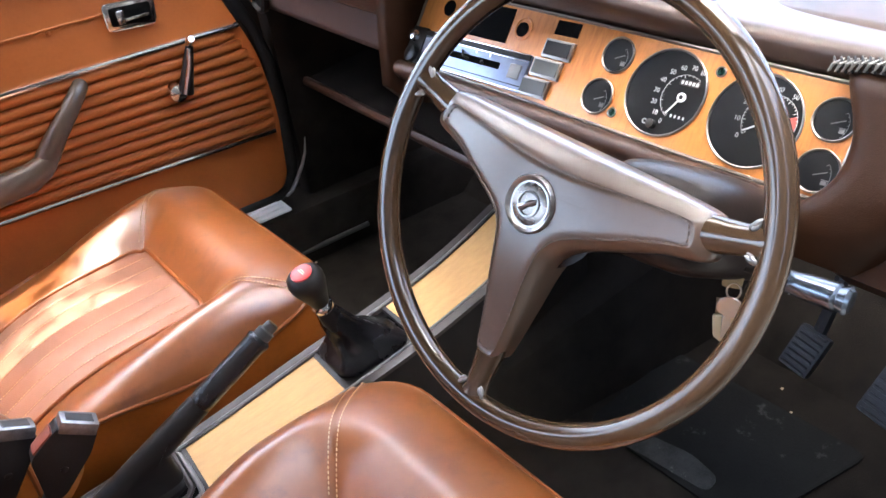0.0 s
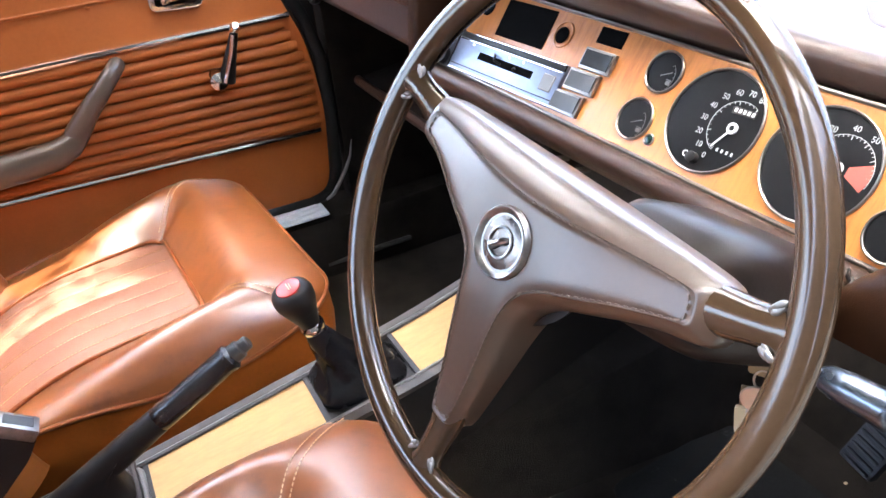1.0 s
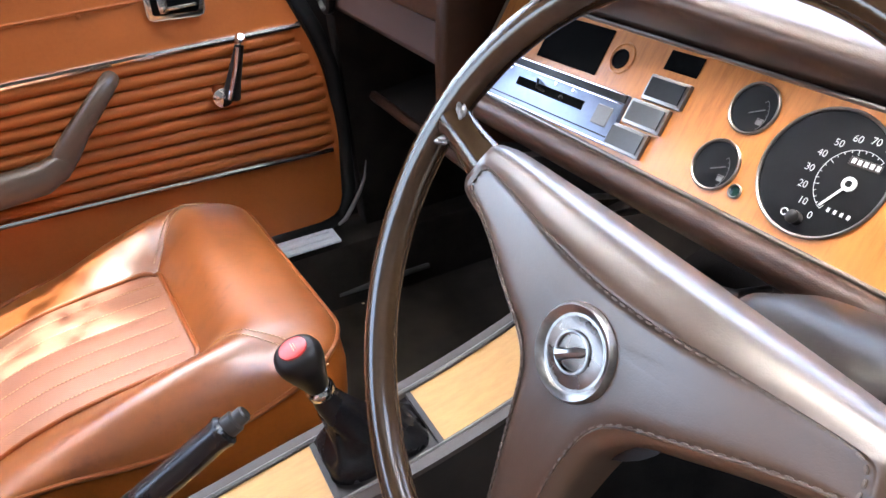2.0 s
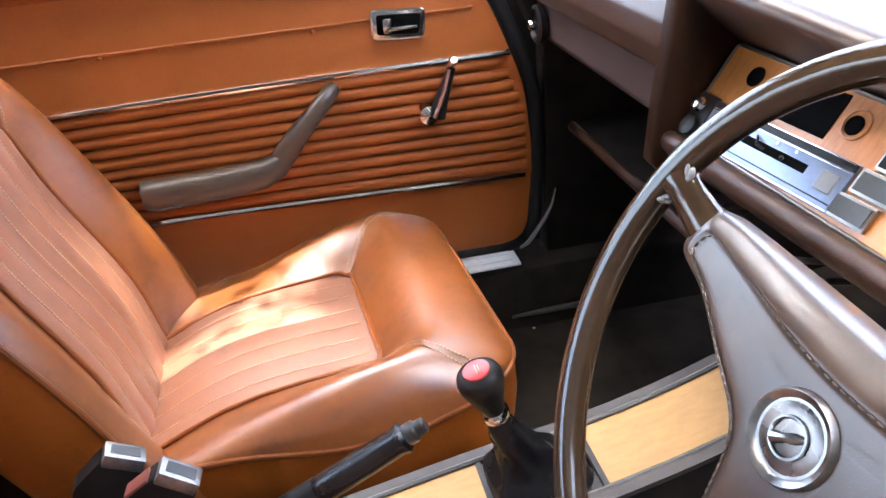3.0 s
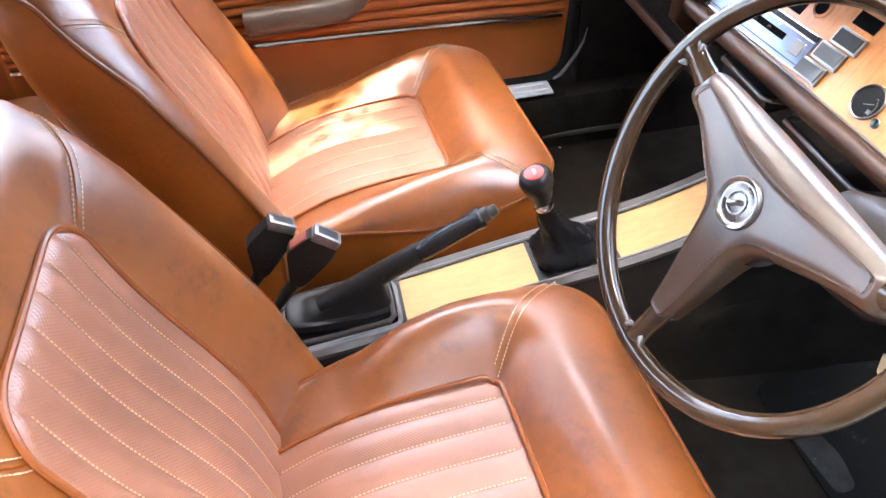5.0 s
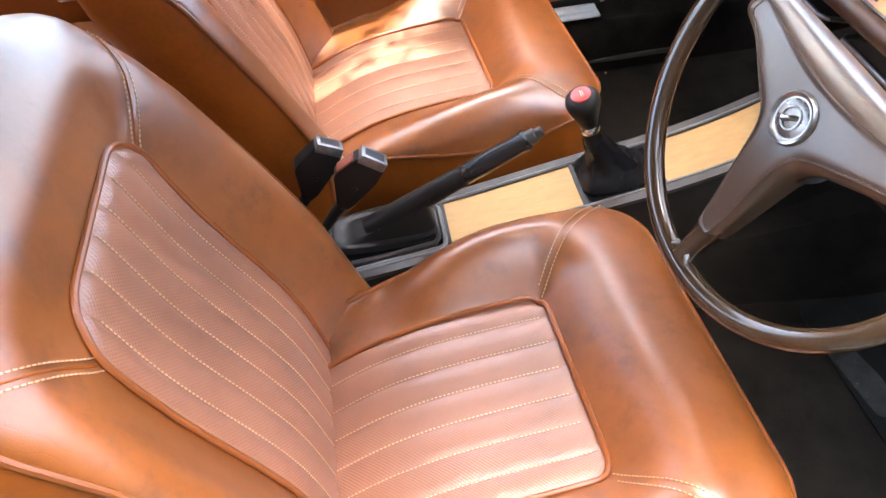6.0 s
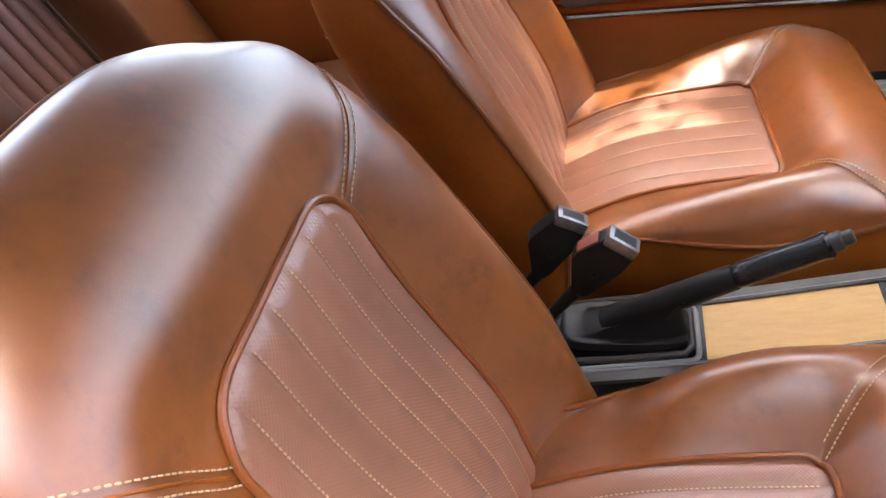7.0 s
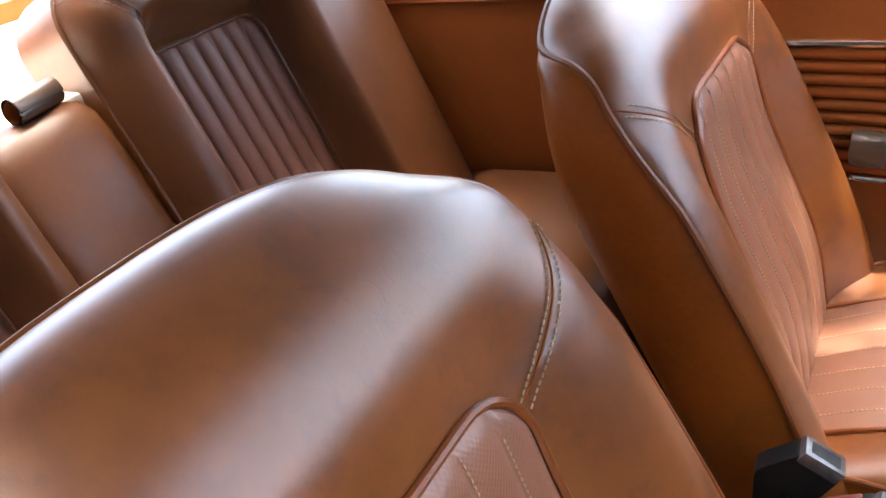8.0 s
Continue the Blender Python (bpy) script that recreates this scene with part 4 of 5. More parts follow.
part("button", tube([tuple(A0 + ax * t) for t in (0.93, 0.965, 0.97, 0.995, 1.0)], [0.0105, 0.0105, 0.0080, 0.0078, 0.006], 16), M_rocker, brake)


# ---- seat belt buckles ----
def buckle(at, turn, label, red):
    b = thing("seat_belt_buckle", at, label, "seat belt", "seat belt buckles")
    m = pose(0, 0, 0, 0, turn[0], turn[1])
    shell = slab(rounded([(-0.0195, 0.0), (0.0195, 0.0), (0.021, -0.030), (0.012, -0.082), (0.004, -0.094), (-0.008, -0.088), (-0.034, -0.046), (-0.033, -0.036)], 0.006, 4), -0.0105, 0.0105, 0.003, 2, pose(0, 0, 0, 90))
    shell.transform(m)
    part("housing", shell, M_black, b)
    part("end_cap", box((-0.0195, -0.0118, -0.009), (0.0195, 0.0118, 0.006), 0.003, 2, m), M_worn, b, "worn bright metal end")
    part("slot", box((-0.0145, -0.0075, 0.004), (0.0145, 0.0075, 0.0064), 0.001, 1, m), M_rocker, b)
    if red:
        part("press_button", box((-0.0015, -0.009, -0.016), (0.0025, 0.009, 0.013), 0.0015, 2, m @ Matrix.Translation((-0.0285, 0, -0.022)) @ pose(0, 0, 0, 0, 20, 0)), M_button, b, "faded red press button")
    part("rivet", lathe([(0.004, 0), (0.004, 0.0015), (0.001, 0.0025)], 12, m @ Matrix.Translation((0.0, -0.010, -0.052)) @ pose(0, 0, 0, 90)), M_black, b)
    pts = [m @ Vector((0.002, 0, -0.085)), m @ Vector((0.0, 0, -0.11)), m @ Vector((0.0, 0.0, -0.15)), m @ Vector((0.012, 0.0, -0.22))]
    part("stalk", tube(pts, [0.010, 0.008, 0.007, 0.007], 10), M_black, b)
    return b


buckle((-0.236, 0.024, 0.525), (31, 6), "black seat belt buckle on a stalk beside the passenger seat", False)
buckle((-0.178, -0.030, 0.535), (36, -4), "black seat belt buckle with worn bright end beside the console", True)


# ---- steering wheel ----
WC = Vector((0.1891, -0.366, 0.7705))
WN = Vector((-0.876, -0.1338, 0.4634)).normalized()
WL = Vector((-0.151, 0.9885, 0)).normalized()
WU = WL.cross(WN)
if WU.z < 0:
    WU = -WU
wheel_m = Matrix.Translation(WC) @ Matrix((WL, WU, WN)).transposed().to_4x4() @ pose(0, 0, 0, 0, 0, 7.9)
wheel = thing("steering_wheel", (0, 0, 0), "three-spoke brown leather steering wheel with chrome badge", "steering wheel")
wheel.matrix_world = wheel_m
RW = 0.1793
part("rim", tube([(RW * math.cos(2 * math.pi * k / 96), RW * math.sin(2 * math.pi * k / 96), 0) for k in range(96)], 0.0104, 18, True), M_rim, wheel, "glossy brown rim")

# the pad: half of its stitched face, and of the wider base that the flanks run out to
PAD_FACE = [(0.0, 0.032), (0.03, 0.0335), (0.065, 0.037), (0.112, 0.0405), (0.120, 0.0395), (0.1242, 0.026), (0.1215, 0.0235), (0.105, 0.018), (0.083, 0.0095), (0.058, -0.002), (0.040, -0.010), (0.029, -0.018), (0.0225, -0.029), (0.0185, -0.050), (0.014, -0.090), (0.0095, -0.128), (0.0065, -0.1325)]
PAD_BASE = [(0.0, 0.052), (0.03, 0.052), (0.067, 0.052), (0.120, 0.0515), (0.1335, 0.0485), (0.1385, 0.024), (0.134, 0.0160), (0.108, 0.0100), (0.086, 0.0010), (0.062, -0.0105), (0.046, -0.018), (0.035, -0.026), (0.0275, -0.036), (0.023, -0.053), (0.0185, -0.092), (0.0125, -0.133), (0.006, -0.1385)]


def whole(half):
    """Both sides of the pad, its corners cut a little round."""
    pts = [Vector(p) for p in half + [(-x, y) for x, y in half[:0:-1]]]
    for _ in range(2):
        pts = [a.lerp(b, k) for a, b in zip(pts, pts[1:] + pts[:1]) for k in (0.22, 0.78)]
    return pts


def face_z(p):
    """The face stands highest at the badge and falls away along the arms."""
    return 0.0204 - 0.0120 * smooth01((math.hypot(p.x, p.y) - 0.03) / 0.10)


FACE, PADB = whole(PAD_FACE), whole(PAD_BASE)


def pad_ring(k, up, base_z=-0.010):
    """A ring of the pad: k from the base (0) to the face (1), past 1 inwards; up: share of the height."""
    out = []
    for p, q in zip(PADB, FACE):
        r = q.lerp(p, 1 - k) if k <= 1 else q * (1 - 0.05 * (k - 1)) + Vector((0, 0.0006)) * (k - 1)
        z = base_z + (face_z(r if k > 1 else q) - base_z) * up
        out.append((r.x, r.y, z))
    return out


hub = part("hub_pad", loft([pad_ring(0.0, -0.35), pad_ring(-0.03, 0.0), pad_ring(0.0, 0.28), pad_ring(0.05, 0.45), pad_ring(0.14, 0.58), pad_ring(0.35, 0.71), pad_ring(0.62, 0.865), pad_ring(0.86, 0.97), pad_ring(0.95, 0.998), pad_ring(1.0, 0.985), pad_ring(1.25, 0.955), pad_ring(1.6, 0.965), pad_ring(2.6, 0.985), pad_ring(4.0, 1.0), pad_ring(6.0, 1.0), pad_ring(9.0, 1.0), pad_ring(12.0, 1.0), pad_ring(15.0, 1.0), pad_ring(18.0, 1.0), pad_ring(20.3, 1.0)]), M_brown, wheel, "stitched brown leather hub pad", smooth=50)
line = [(q.x * 0.977, q.y * 0.977 + 0.0003, face_z(q) + 0.0001) for q in FACE]
part("pad_stitching", stitches([line + line[:1]], 0.0050, 0.0034, 0.0008), M_dull_thread, hub)["kind"] = "stuff"
part("hub_boss", lathe([(0.030, -0.075), (0.036, -0.05), (0.045, -0.022), (0.050, -0.008)], 36), M_cowl, hub)
part("badge_ring", lathe([(0.0230, 0.018), (0.0230, 0.0220), (0.0216, 0.0242), (0.0196, 0.0234), (0.0180, 0.0214)], 48), M_badge, hub, "chrome badge ring")
part("badge_disc", lathe([(0.0182, 0.0208), (0.016, 0.0216), (0.011, 0.0222), (0.004, 0.0224)], 40), M_emblem, hub, "smoky brown metal disc")
part("badge_relief", join(tube([(0.0095 * math.cos(a), 0.0095 * math.sin(a), 0.0232) for a in [2 * math.pi * k / 24 for k in range(24)]], 0.0009, 6, True), tube([(-0.007, 0.005, 0.0222), (-0.003, 0.002, 0.0240), (0.001, -0.001, 0.0244), (0.006, -0.005, 0.0222)], [0.0012, 0.0026, 0.0020, 0.0032], 8)), M_badge, hub)
for ang, r0 in ((15.9, 0.124), (164.1, 0.124), (-90, 0.122)):
    a = radians(ang)
    d, s = Vector((math.cos(a), math.sin(a), 0)), Vector((-math.sin(a), math.cos(a), 0))
    sect = []
    for r, w, h, z in ((r0, 0.0135, 0.0095, -0.003), (r0 + 0.014, 0.0130, 0.0095, -0.003), (r0 + 0.030, 0.0112, 0.0090, -0.002), (RW - 0.013, 0.0110, 0.0088, -0.001), (RW - 0.004, 0.0165, 0.0092, 0.0)):
        sect.append([tuple(d * r + s * (w * math.cos(q)) + Vector((0, 0, z + h * math.sin(q)))) for q in [2 * math.pi * k / 18 for k in range(18)]])
    spoke = part("spoke", loft(sect), M_rim, wheel)
    for e in (-1, 1):
        bead = Matrix.Translation(d * (RW - 0.0125) + s * (e * 0.0112) + Vector((0, 0, 0.0052))) @ pose(0, 0, 0, 0, 0, ang + e * 40) @ Matrix.Diagonal((1.7, 0.75, 0.6, 1))
        lumps = [lathe([(0.0004, -0.0026), (0.0019, -0.0016), (0.0024, 0.0), (0.0019, 0.0016), (0.0004, 0.0026)], 10, bead @ pose(0.0012 * math.sin(5 * k), 0.0014 * math.cos(3 * k), 0.0012 * (k - 1.5), 40 * k, 25 * k)) for k in range(4)]
        part("joint", join(*lumps), M_worn, spoke, "worn bright metal at the weld")

# column with shroud, stalk and keys
col = thing("steering_column", (0, 0, 0), "dark brown plastic steering column shroud", "steering column")
col.matrix_world = Matrix.Translation(WC) @ Matrix((WL, WU, WN)).transposed().to_4x4()
part("shroud", loft([[(xc + w * math.copysign(abs(math.cos(q)) ** 0.5, math.cos(q)), yc + h * math.copysign(abs(math.sin(q)) ** 0.5, math.sin(q)), z) for q in [2 * math.pi * k / 36 for k in range(36)]]
                     for w, h, xc, yc, z in ((0.026, 0.022, -0.060, 0.008, -0.026), (0.044, 0.033, -0.068, 0.011, -0.034), (0.052, 0.039, -0.072, 0.013, -0.050), (0.055, 0.041, -0.073, 0.012, -0.10), (0.054, 0.040, -0.070, 0.006, -0.16), (0.044, 0.034, -0.062, 0.002, -0.20))]), M_cowl, col, "dark plastic shroud", smooth=40)
part("shaft", lathe([(0.018, -0.6), (0.018, 0.0)], 20), M_black, col)
part("stalk", tube([(-0.06, -0.014, -0.11), (-0.10, -0.012, -0.105), (-0.16, -0.010, -0.098)], [0.006, 0.0042, 0.0035], 14), M_black, col)
part("stalk_tip", tube([(-0.150, -0.0105, -0.100), (-0.158, -0.010, -0.099), (-0.172, -0.0095, -0.097), (-0.192, -0.009, -0.095), (-0.196, -0.009, -0.0945), (-0.198, -0.009, -0.0945), (-0.204, -0.0088, -0.094), (-0.206, -0.0088, -0.094)], [0.0040, 0.0085, 0.0100, 0.0108, 0.0110, 0.0095, 0.0112, 0.009], 18), M_stalk, col, "bright metal stalk end")
keys = thing("key_ring", (0, 0, 0), "ignition keys with a yellowed tag hanging from the column lock", "keys")
keys.matrix_world = pose(0.300, -0.462, 0.692, 0, 0, -144.6)
part("key_in_lock", join(slab(rounded([(-0.008, -0.010), (0.008, -0.010), (0.008, 0.010), (-0.008, 0.010)], 0.003, 3), -0.0012, 0.0012, 0.0004, 1, pose(0, 0, 0, 90, 8, 90)), tube([(0, 0.002, 0.006), (-0.004, 0.004, 0.022)], 0.0035, 8)), M_brass, keys, "worn brass key in the lock")
part("ring", tube([(0.001, 0.001 + 0.0055 * math.cos(a), -0.013 + 0.008 * math.sin(a)) for a in [2 * math.pi * k / 20 for k in range(20)]], 0.0008, 6, True), M_key, keys)
part("key", join(lathe([(0.0035, -0.0009), (0.0102, -0.0011), (0.0108, 0), (0.0102, 0.0011), (0.0035, 0.0009)], 28, Matrix.Translation((0.002, -0.001, -0.029)) @ pose(0, 0, 0, 90, 0, 84)), box((0.001, -0.0065, -0.062), (0.003, 0.0005, -0.038), 0.0006, 1), box((0.001, 0.0, -0.058), (0.003, 0.0018, -0.046), 0.0005, 1)), M_key, keys, "round-headed nickel key")
part("tag", slab(rounded([(-0.014, -0.042), (-0.0125, -0.064), (0.0, -0.075), (0.007, -0.063), (0.010, -0.049), (0.010, -0.038), (0.003, -0.042)], 0.002, 2), -0.0035, 0.0, 0.0008, 2, Matrix(((0, 0, 1, -0.001), (1, 0, 0, 0), (0, 1, 0, 0), (0, 0, 0, 1)))), M_fob, keys, "chipped cream plastic tag")
part("small_key", box((-0.007, -0.012, -0.052), (-0.0055, -0.006, -0.026), 0.0005, 1), M_brass, keys)


# ---- dashboard ----
DA = Vector((0.411, -0.308, 0.771))
DN = Vector((-0.8028, -0.0702, 0.5921))
DU = Vector((-0.0872, 0.9962, 0.0))
DV = Vector((0.5898, 0.0516, 0.8059))
dash_m = Matrix.Translation(DA) @ Matrix((DU, DV, DN)).transposed().to_4x4()
dash = thing("dashboard", (0, 0, 0), "padded brown dashboard with orange wood veneer instrument panel", "dashboard")
dash.matrix_world = dash_m
U0, U1, V0, V1 = -0.168, 0.400, -0.047, 0.052


def tip(u):
    """The panel's edges fall a little towards the driver's door."""
    return 0.03 * (u - 0.13)


def on_dash(profile, u0, u1, n=2):
    """A bar along the dash. profile: (v, h) pairs, or a function of u that gives them."""
    us = [u0 + (u1 - u0) * k / n for k in range(n + 1)]
    return loft([[(u, v + tip(u), h) for v, h in (profile(u) if callable(profile) else profile)] for u in us])


panel_line = rounded([(u, v + tip(u)) for u, v in ((U0, V0), (U1, V0), (U1, V1), (U0, V1))], 0.006, 3)
part("veneer", slab(panel_line, -0.006, 0.0, 0.001), M_wood, dash, "orange wood veneer")
part("veneer_trim", tube([(u, v, 0.0005) for u, v in panel_line], 0.0019, 8, True), M_bezel, dash, "thin chrome surround")


def hood(u):
    h = 0.012 + 0.075 * smooth01((u + 0.10) / 0.52)
    return [(0.0555, -0.03), (0.056, 0.0), (0.059, h * 0.6), (0.062, h - 0.003), (0.066, h + 0.003), (0.073, h + 0.005), (0.081, h), (0.088, h - 0.010), (0.115, h - 0.047), (0.19, h - 0.15), (0.265, h - 0.252), (0.10, h - 0.26)]


part("hood", on_dash(hood, -0.235, 0.410, 24), M_hood, dash, "padded hood", smooth=60)
roll = [(-0.049, -0.02), (-0.049, 0.002), (-0.051, 0.009), (-0.057, 0.014), (-0.064, 0.013), (-0.070, 0.006), (-0.073, -0.006), (-0.076, -0.05), (-0.06, -0.05)]
part("lower_roll", on_dash(roll, -0.22, 0.425, 8), M_dash, dash, "padded lower roll", smooth=60)
CHEEK_V = [(-0.105, -0.130), (-0.064, -0.154), (-0.046, -0.169), (-0.024, -0.176), (0.0, -0.173), (0.014, -0.167), (0.038, -0.154), (0.055, -0.145)]


def cheek(inset, h):
    """One line down the wrapped hood end, set in from its edge by inset."""
    vs = [-0.105, -0.09, -0.075, -0.064, -0.055, -0.046, -0.035, -0.024, -0.012, 0.0, 0.014, 0.026, 0.038, 0.046, 0.053]
    return [(lerp_table(v, CHEEK_V) - inset, v - 0.004 * (v > 0.05), h - 0.012 * smooth01((v - 0.035) / 0.02) - 0.02 * smooth01((-0.08 - v) / 0.025)) for v in vs]


lines = [cheek(i_, h_) for i_, h_ in ((-0.004, -0.004), (-0.003, 0.010), (-0.001, 0.020), (0.003, 0.027), (0.010, 0.033), (0.022, 0.036), (0.04, 0.036), (0.06, 0.030), (0.075, 0.018), (0.083, 0.0), (0.086, -0.05))]
m_ = len(lines[0])
part("right_cheek", ([p for r in lines for p in r], [(j * m_ + i, (j + 1) * m_ + i, (j + 1) * m_ + i + 1, j * m_ + i + 1) for j in range(len(lines) - 1) for i in range(m_ - 1)]), M_cheek, dash, "dark brown leather wrapped hood end", smooth=80)
part("cheek_core", on_dash([(-0.10, -0.06), (-0.095, -0.005), (0.045, 0.004), (0.06, -0.05)], -0.25, -0.19), M_cheek, dash)
part("left_cheek", loft([[(u, v, h + (b if h > 0 else 0)) for v, h in ((-0.088, -0.04), (-0.080, 0.004), (-0.060, 0.016), (-0.03, 0.035), (0.02, 0.062), (0.06, 0.085), (0.073, 0.090), (0.088, 0.078), (0.115, 0.04), (0.265, -0.165), (-0.05, -0.165))] for u, b in ((0.404, -0.004), (0.409, 0.0), (0.424, 0.0), (0.431, -0.006))]), M_cheek, dash, "padded hood end", smooth=60)
# near-black core, in place of the shade behind the panel
part("body", on_dash([(-0.07, -0.03), (0.06, -0.03), (0.10, -0.3), (-0.02, -0.3)], -0.25, 0.41), M_recess_shade, dash)
part("lace_edge", tube([(-0.136 - 0.011 * k, 0.0505 + 0.0006 * k, 0.017 + 0.010 * smooth01(k / 3)) for k in range(11)], 0.0040, 8), M_cheek, dash)
for k in range(15):
    u, v, h = -0.137 - 0.0062 * k, 0.0515 + 0.0004 * k, 0.0205 + 0.010 * smooth01(k / 5)
    for e in (-1, 1):
        part("lace", tube([(u + e * 0.0045, v - 0.0062, h - 0.0015), (u + e * 0.001, v - 0.001, h + 0.0026 + 0.0006 * e), (u - e * 0.0045, v + 0.0062, h - 0.0012)], [0.0010, 0.0017, 0.0010], 6), M_lace if e > 0 else M_black, dash)
for k in range(6):
    u, v = -0.146 - 0.0045 * k, -0.0655 - 0.0042 * k
    part("lace", tube([(u + 0.003, v + 0.004, 0.016), (u - 0.001, v - 0.0005, 0.022), (u - 0.004, v - 0.004, 0.021)], [0.0009, 0.0016, 0.0009], 6), M_lace if k % 2 else M_black, dash)


def lettering(txt, size, at):
    """Flat letters with the built-in font; u runs to the left for the driver, so they are turned over."""
    c = bpy.data.curves.new("txt", "FONT")
    c.body, c.size, c.align_x, c.align_y = txt, size, "CENTER", "CENTER"
    ob = bpy.data.objects.new("tmp", c)
    me = bpy.data.meshes.new_from_object(ob)
    bpy.data.objects.remove(ob)
    bm = bmesh.new()
    bm.from_mesh(me)
    bpy.data.meshes.remove(me)
    bm.transform(Matrix.Translation(at) @ Matrix.Diagonal((-1, 1, 1, 1)))
    return bm


def gauge(u, v, r, pivot, sweep, count, reach, labels, needle, ink=M_ink):
    """A round instrument: bezel, recessed dial, scale round its pivot, numerals and needle. Angles run from the car's left upwards."""
    t, p = Matrix.Translation((u, v, 0)), Matrix.Translation((u + pivot[0], v + pivot[1], 0))
    g = part("gauge", lathe([(r + 0.0012, 0.0), (r + 0.0013, 0.0020), (r + 0.0004, 0.0026), (r - 0.0006, 0.0020), (r - 0.001, 0.0005)], 48, t, False), M_bezel, dash, "round black instrument")
    part("dial", lathe([(r, 0.0004), (r - 0.002, 0.0009), (0.001, 0.001)], 48, t), M_dial, g)
    marks = []
    for k in range(count + 1):
        a = sweep[0] + (sweep[1] - sweep[0]) * k / count
        marks.append(box((reach * (0.86 if k % 4 == 0 else 0.93), -0.0002, 0.0010), (reach, 0.0002, 0.0013), 0, 1, p @ pose(0, 0, 0, 0, 0, a)))
    arc = [(reach * math.cos(radians(a)), reach * math.sin(radians(a)), 0.0012) for a in [sweep[0] + (sweep[1] - sweep[0]) * k / 40 for k in range(41)]]
    line = tube(arc, 0.00022, 4)
    line.transform(p)
    part("scale", join(line, *marks), ink, g, smooth=False)
    for txt, ang, rr, size in labels:
        part("numeral", lettering(txt, size, (u + pivot[0] + rr * math.cos(radians(ang)), v + pivot[1] + rr * math.sin(radians(ang)), 0.0014)), M_ink, g, smooth=False)
    if needle is not None:
        part("needle", join(box((0, -0.0007, 0.0018), (reach * 0.95, 0.0007, 0.0024), 0, 1, p @ pose(0, 0, 0, 0, 0, needle)), lathe([(0.0046, 0.0014), (0.0046, 0.0030), (0.0022, 0.0032), (0.0020, 0.0022)], 20, p, False)), M_ink, g)
        part("needle_cap", lathe([(0.0024, 0.0016), (0.0022, 0.0034), (0.0008, 0.0037)], 16, p), M_dial, g)
    return g


sp = gauge(0.015, 0.0, 0.0425, (-0.020, -0.001), (-64, 122), 16, 0.0222, [(str(10 * k), -64 + 22.4 * k, 0.0292, 0.0066) for k in range(0, 9)], -60)
part("odometer", box((-0.0180, 0.0105, 0.0011), (0.0030, 0.0160, 0.0018), 0.0003, 1), M_console, sp)
for k in range(5):
    part("digit_bar", box((-0.0040 * k - 0.0012, 0.0118, 0.0017), (-0.0040 * k + 0.0012, 0.0150, 0.0021), 0, 1), M_ink, sp, smooth=False)
for k in range(4):
    part("digit_bar", box((-0.001 - 0.0046 * k - 0.0009, -0.0212, 0.0012), (-0.001 - 0.0046 * k + 0.0009, -0.0184, 0.0015), 0, 1), M_ink, sp, smooth=False)
part("trip_ring", tube([(0.0245 + 0.0022 * math.cos(a), -0.0310 + 0.0022 * math.sin(a), 0.0012) for a in [2 * math.pi * k / 16 for k in range(16)]], 0.0004, 5, True), M_ink, sp)
part("trip_knob", lathe([(0.0046, 0.001), (0.0046, 0.007), (0.003, 0.008)], 16, Matrix.Translation((0.0150, -0.0325, 0))), M_black, sp)
tc = gauge(-0.081, -0.005, 0.0425, (-0.0135, 0.002), (-38, 196), 30, 0.0245, [(str(10 * k), -38 + 31.5 * k, 0.0292, 0.0062) for k in range(0, 6)], -33)
part("red_sector", slab([(0.008 * math.cos(radians(a)), 0.008 * math.sin(radians(a))) for a in (156, 206)] + [(0.0240 * math.cos(radians(a)), 0.0240 * math.sin(radians(a))) for a in (206, 196, 186, 176, 166, 156)], 0.001, 0.0013, 0, 1, Matrix.Translation((-0.0945, -0.003, 0))), M_redmark, tc, smooth=False)
for u, v in ((0.083, 0.025), (0.089, -0.020), (-0.147, 0.012), (-0.150, -0.032)):
    g = gauge(u, v, 0.0180, (0.004, -0.004), (135, 215), 6, 0.0165, [], None, M_faded)
    part("icon", join(box((u - 0.011, v - 0.010, 0.001), (u - 0.0065, v - 0.0065, 0.0014), 0, 1), box((u - 0.0115, v - 0.006, 0.001), (u - 0.006, v - 0.0054, 0.0014), 0, 1)), M_faded, g, smooth=False)
    part("pointer", box((-0.012, -0.0004, 0.0014), (0.0, 0.0004, 0.0018), 0, 1, Matrix.Translation((u + 0.002, v - 0.004, 0)) @ pose(0, 0, 0, 0, 0, -25)), M_faded, g, smooth=False)
for u, v in ((-0.033, 0.0305), (0.0645, -0.032), (-0.1144, -0.0407)):
    lamp = part("warning_lamp", lathe([(0.0052, 0.0002), (0.0054, 0.0016), (0.0046, 0.0022), (0.0038, 0.0012)], 24, Matrix.Translation((u, v, 0)), False), M_bezel, dash, "small chrome ringed warning lamp")
    part("lens", lathe([(0.0042, 0.0004), (0.0036, 0.0012), (0.0008, 0.0015)], 20, Matrix.Translation((u, v, 0))), M_lens, lamp, "dark green lens")
# socket holes: dark discs on the veneer, their depth shade put into the colour
for u, v, r in ((0.222, 0.030, 0.0085), (0.352, 0.037, 0.010)):
    part("socket_hole", lathe([(r, 0.0003), (r, 0.0012), (r * 0.8, 0.0016), (r * 0.78, 0.0006), (0.0005, 0.0004)], 24, Matrix.Translation((u, v, 0))), M_recess_shade, dash)
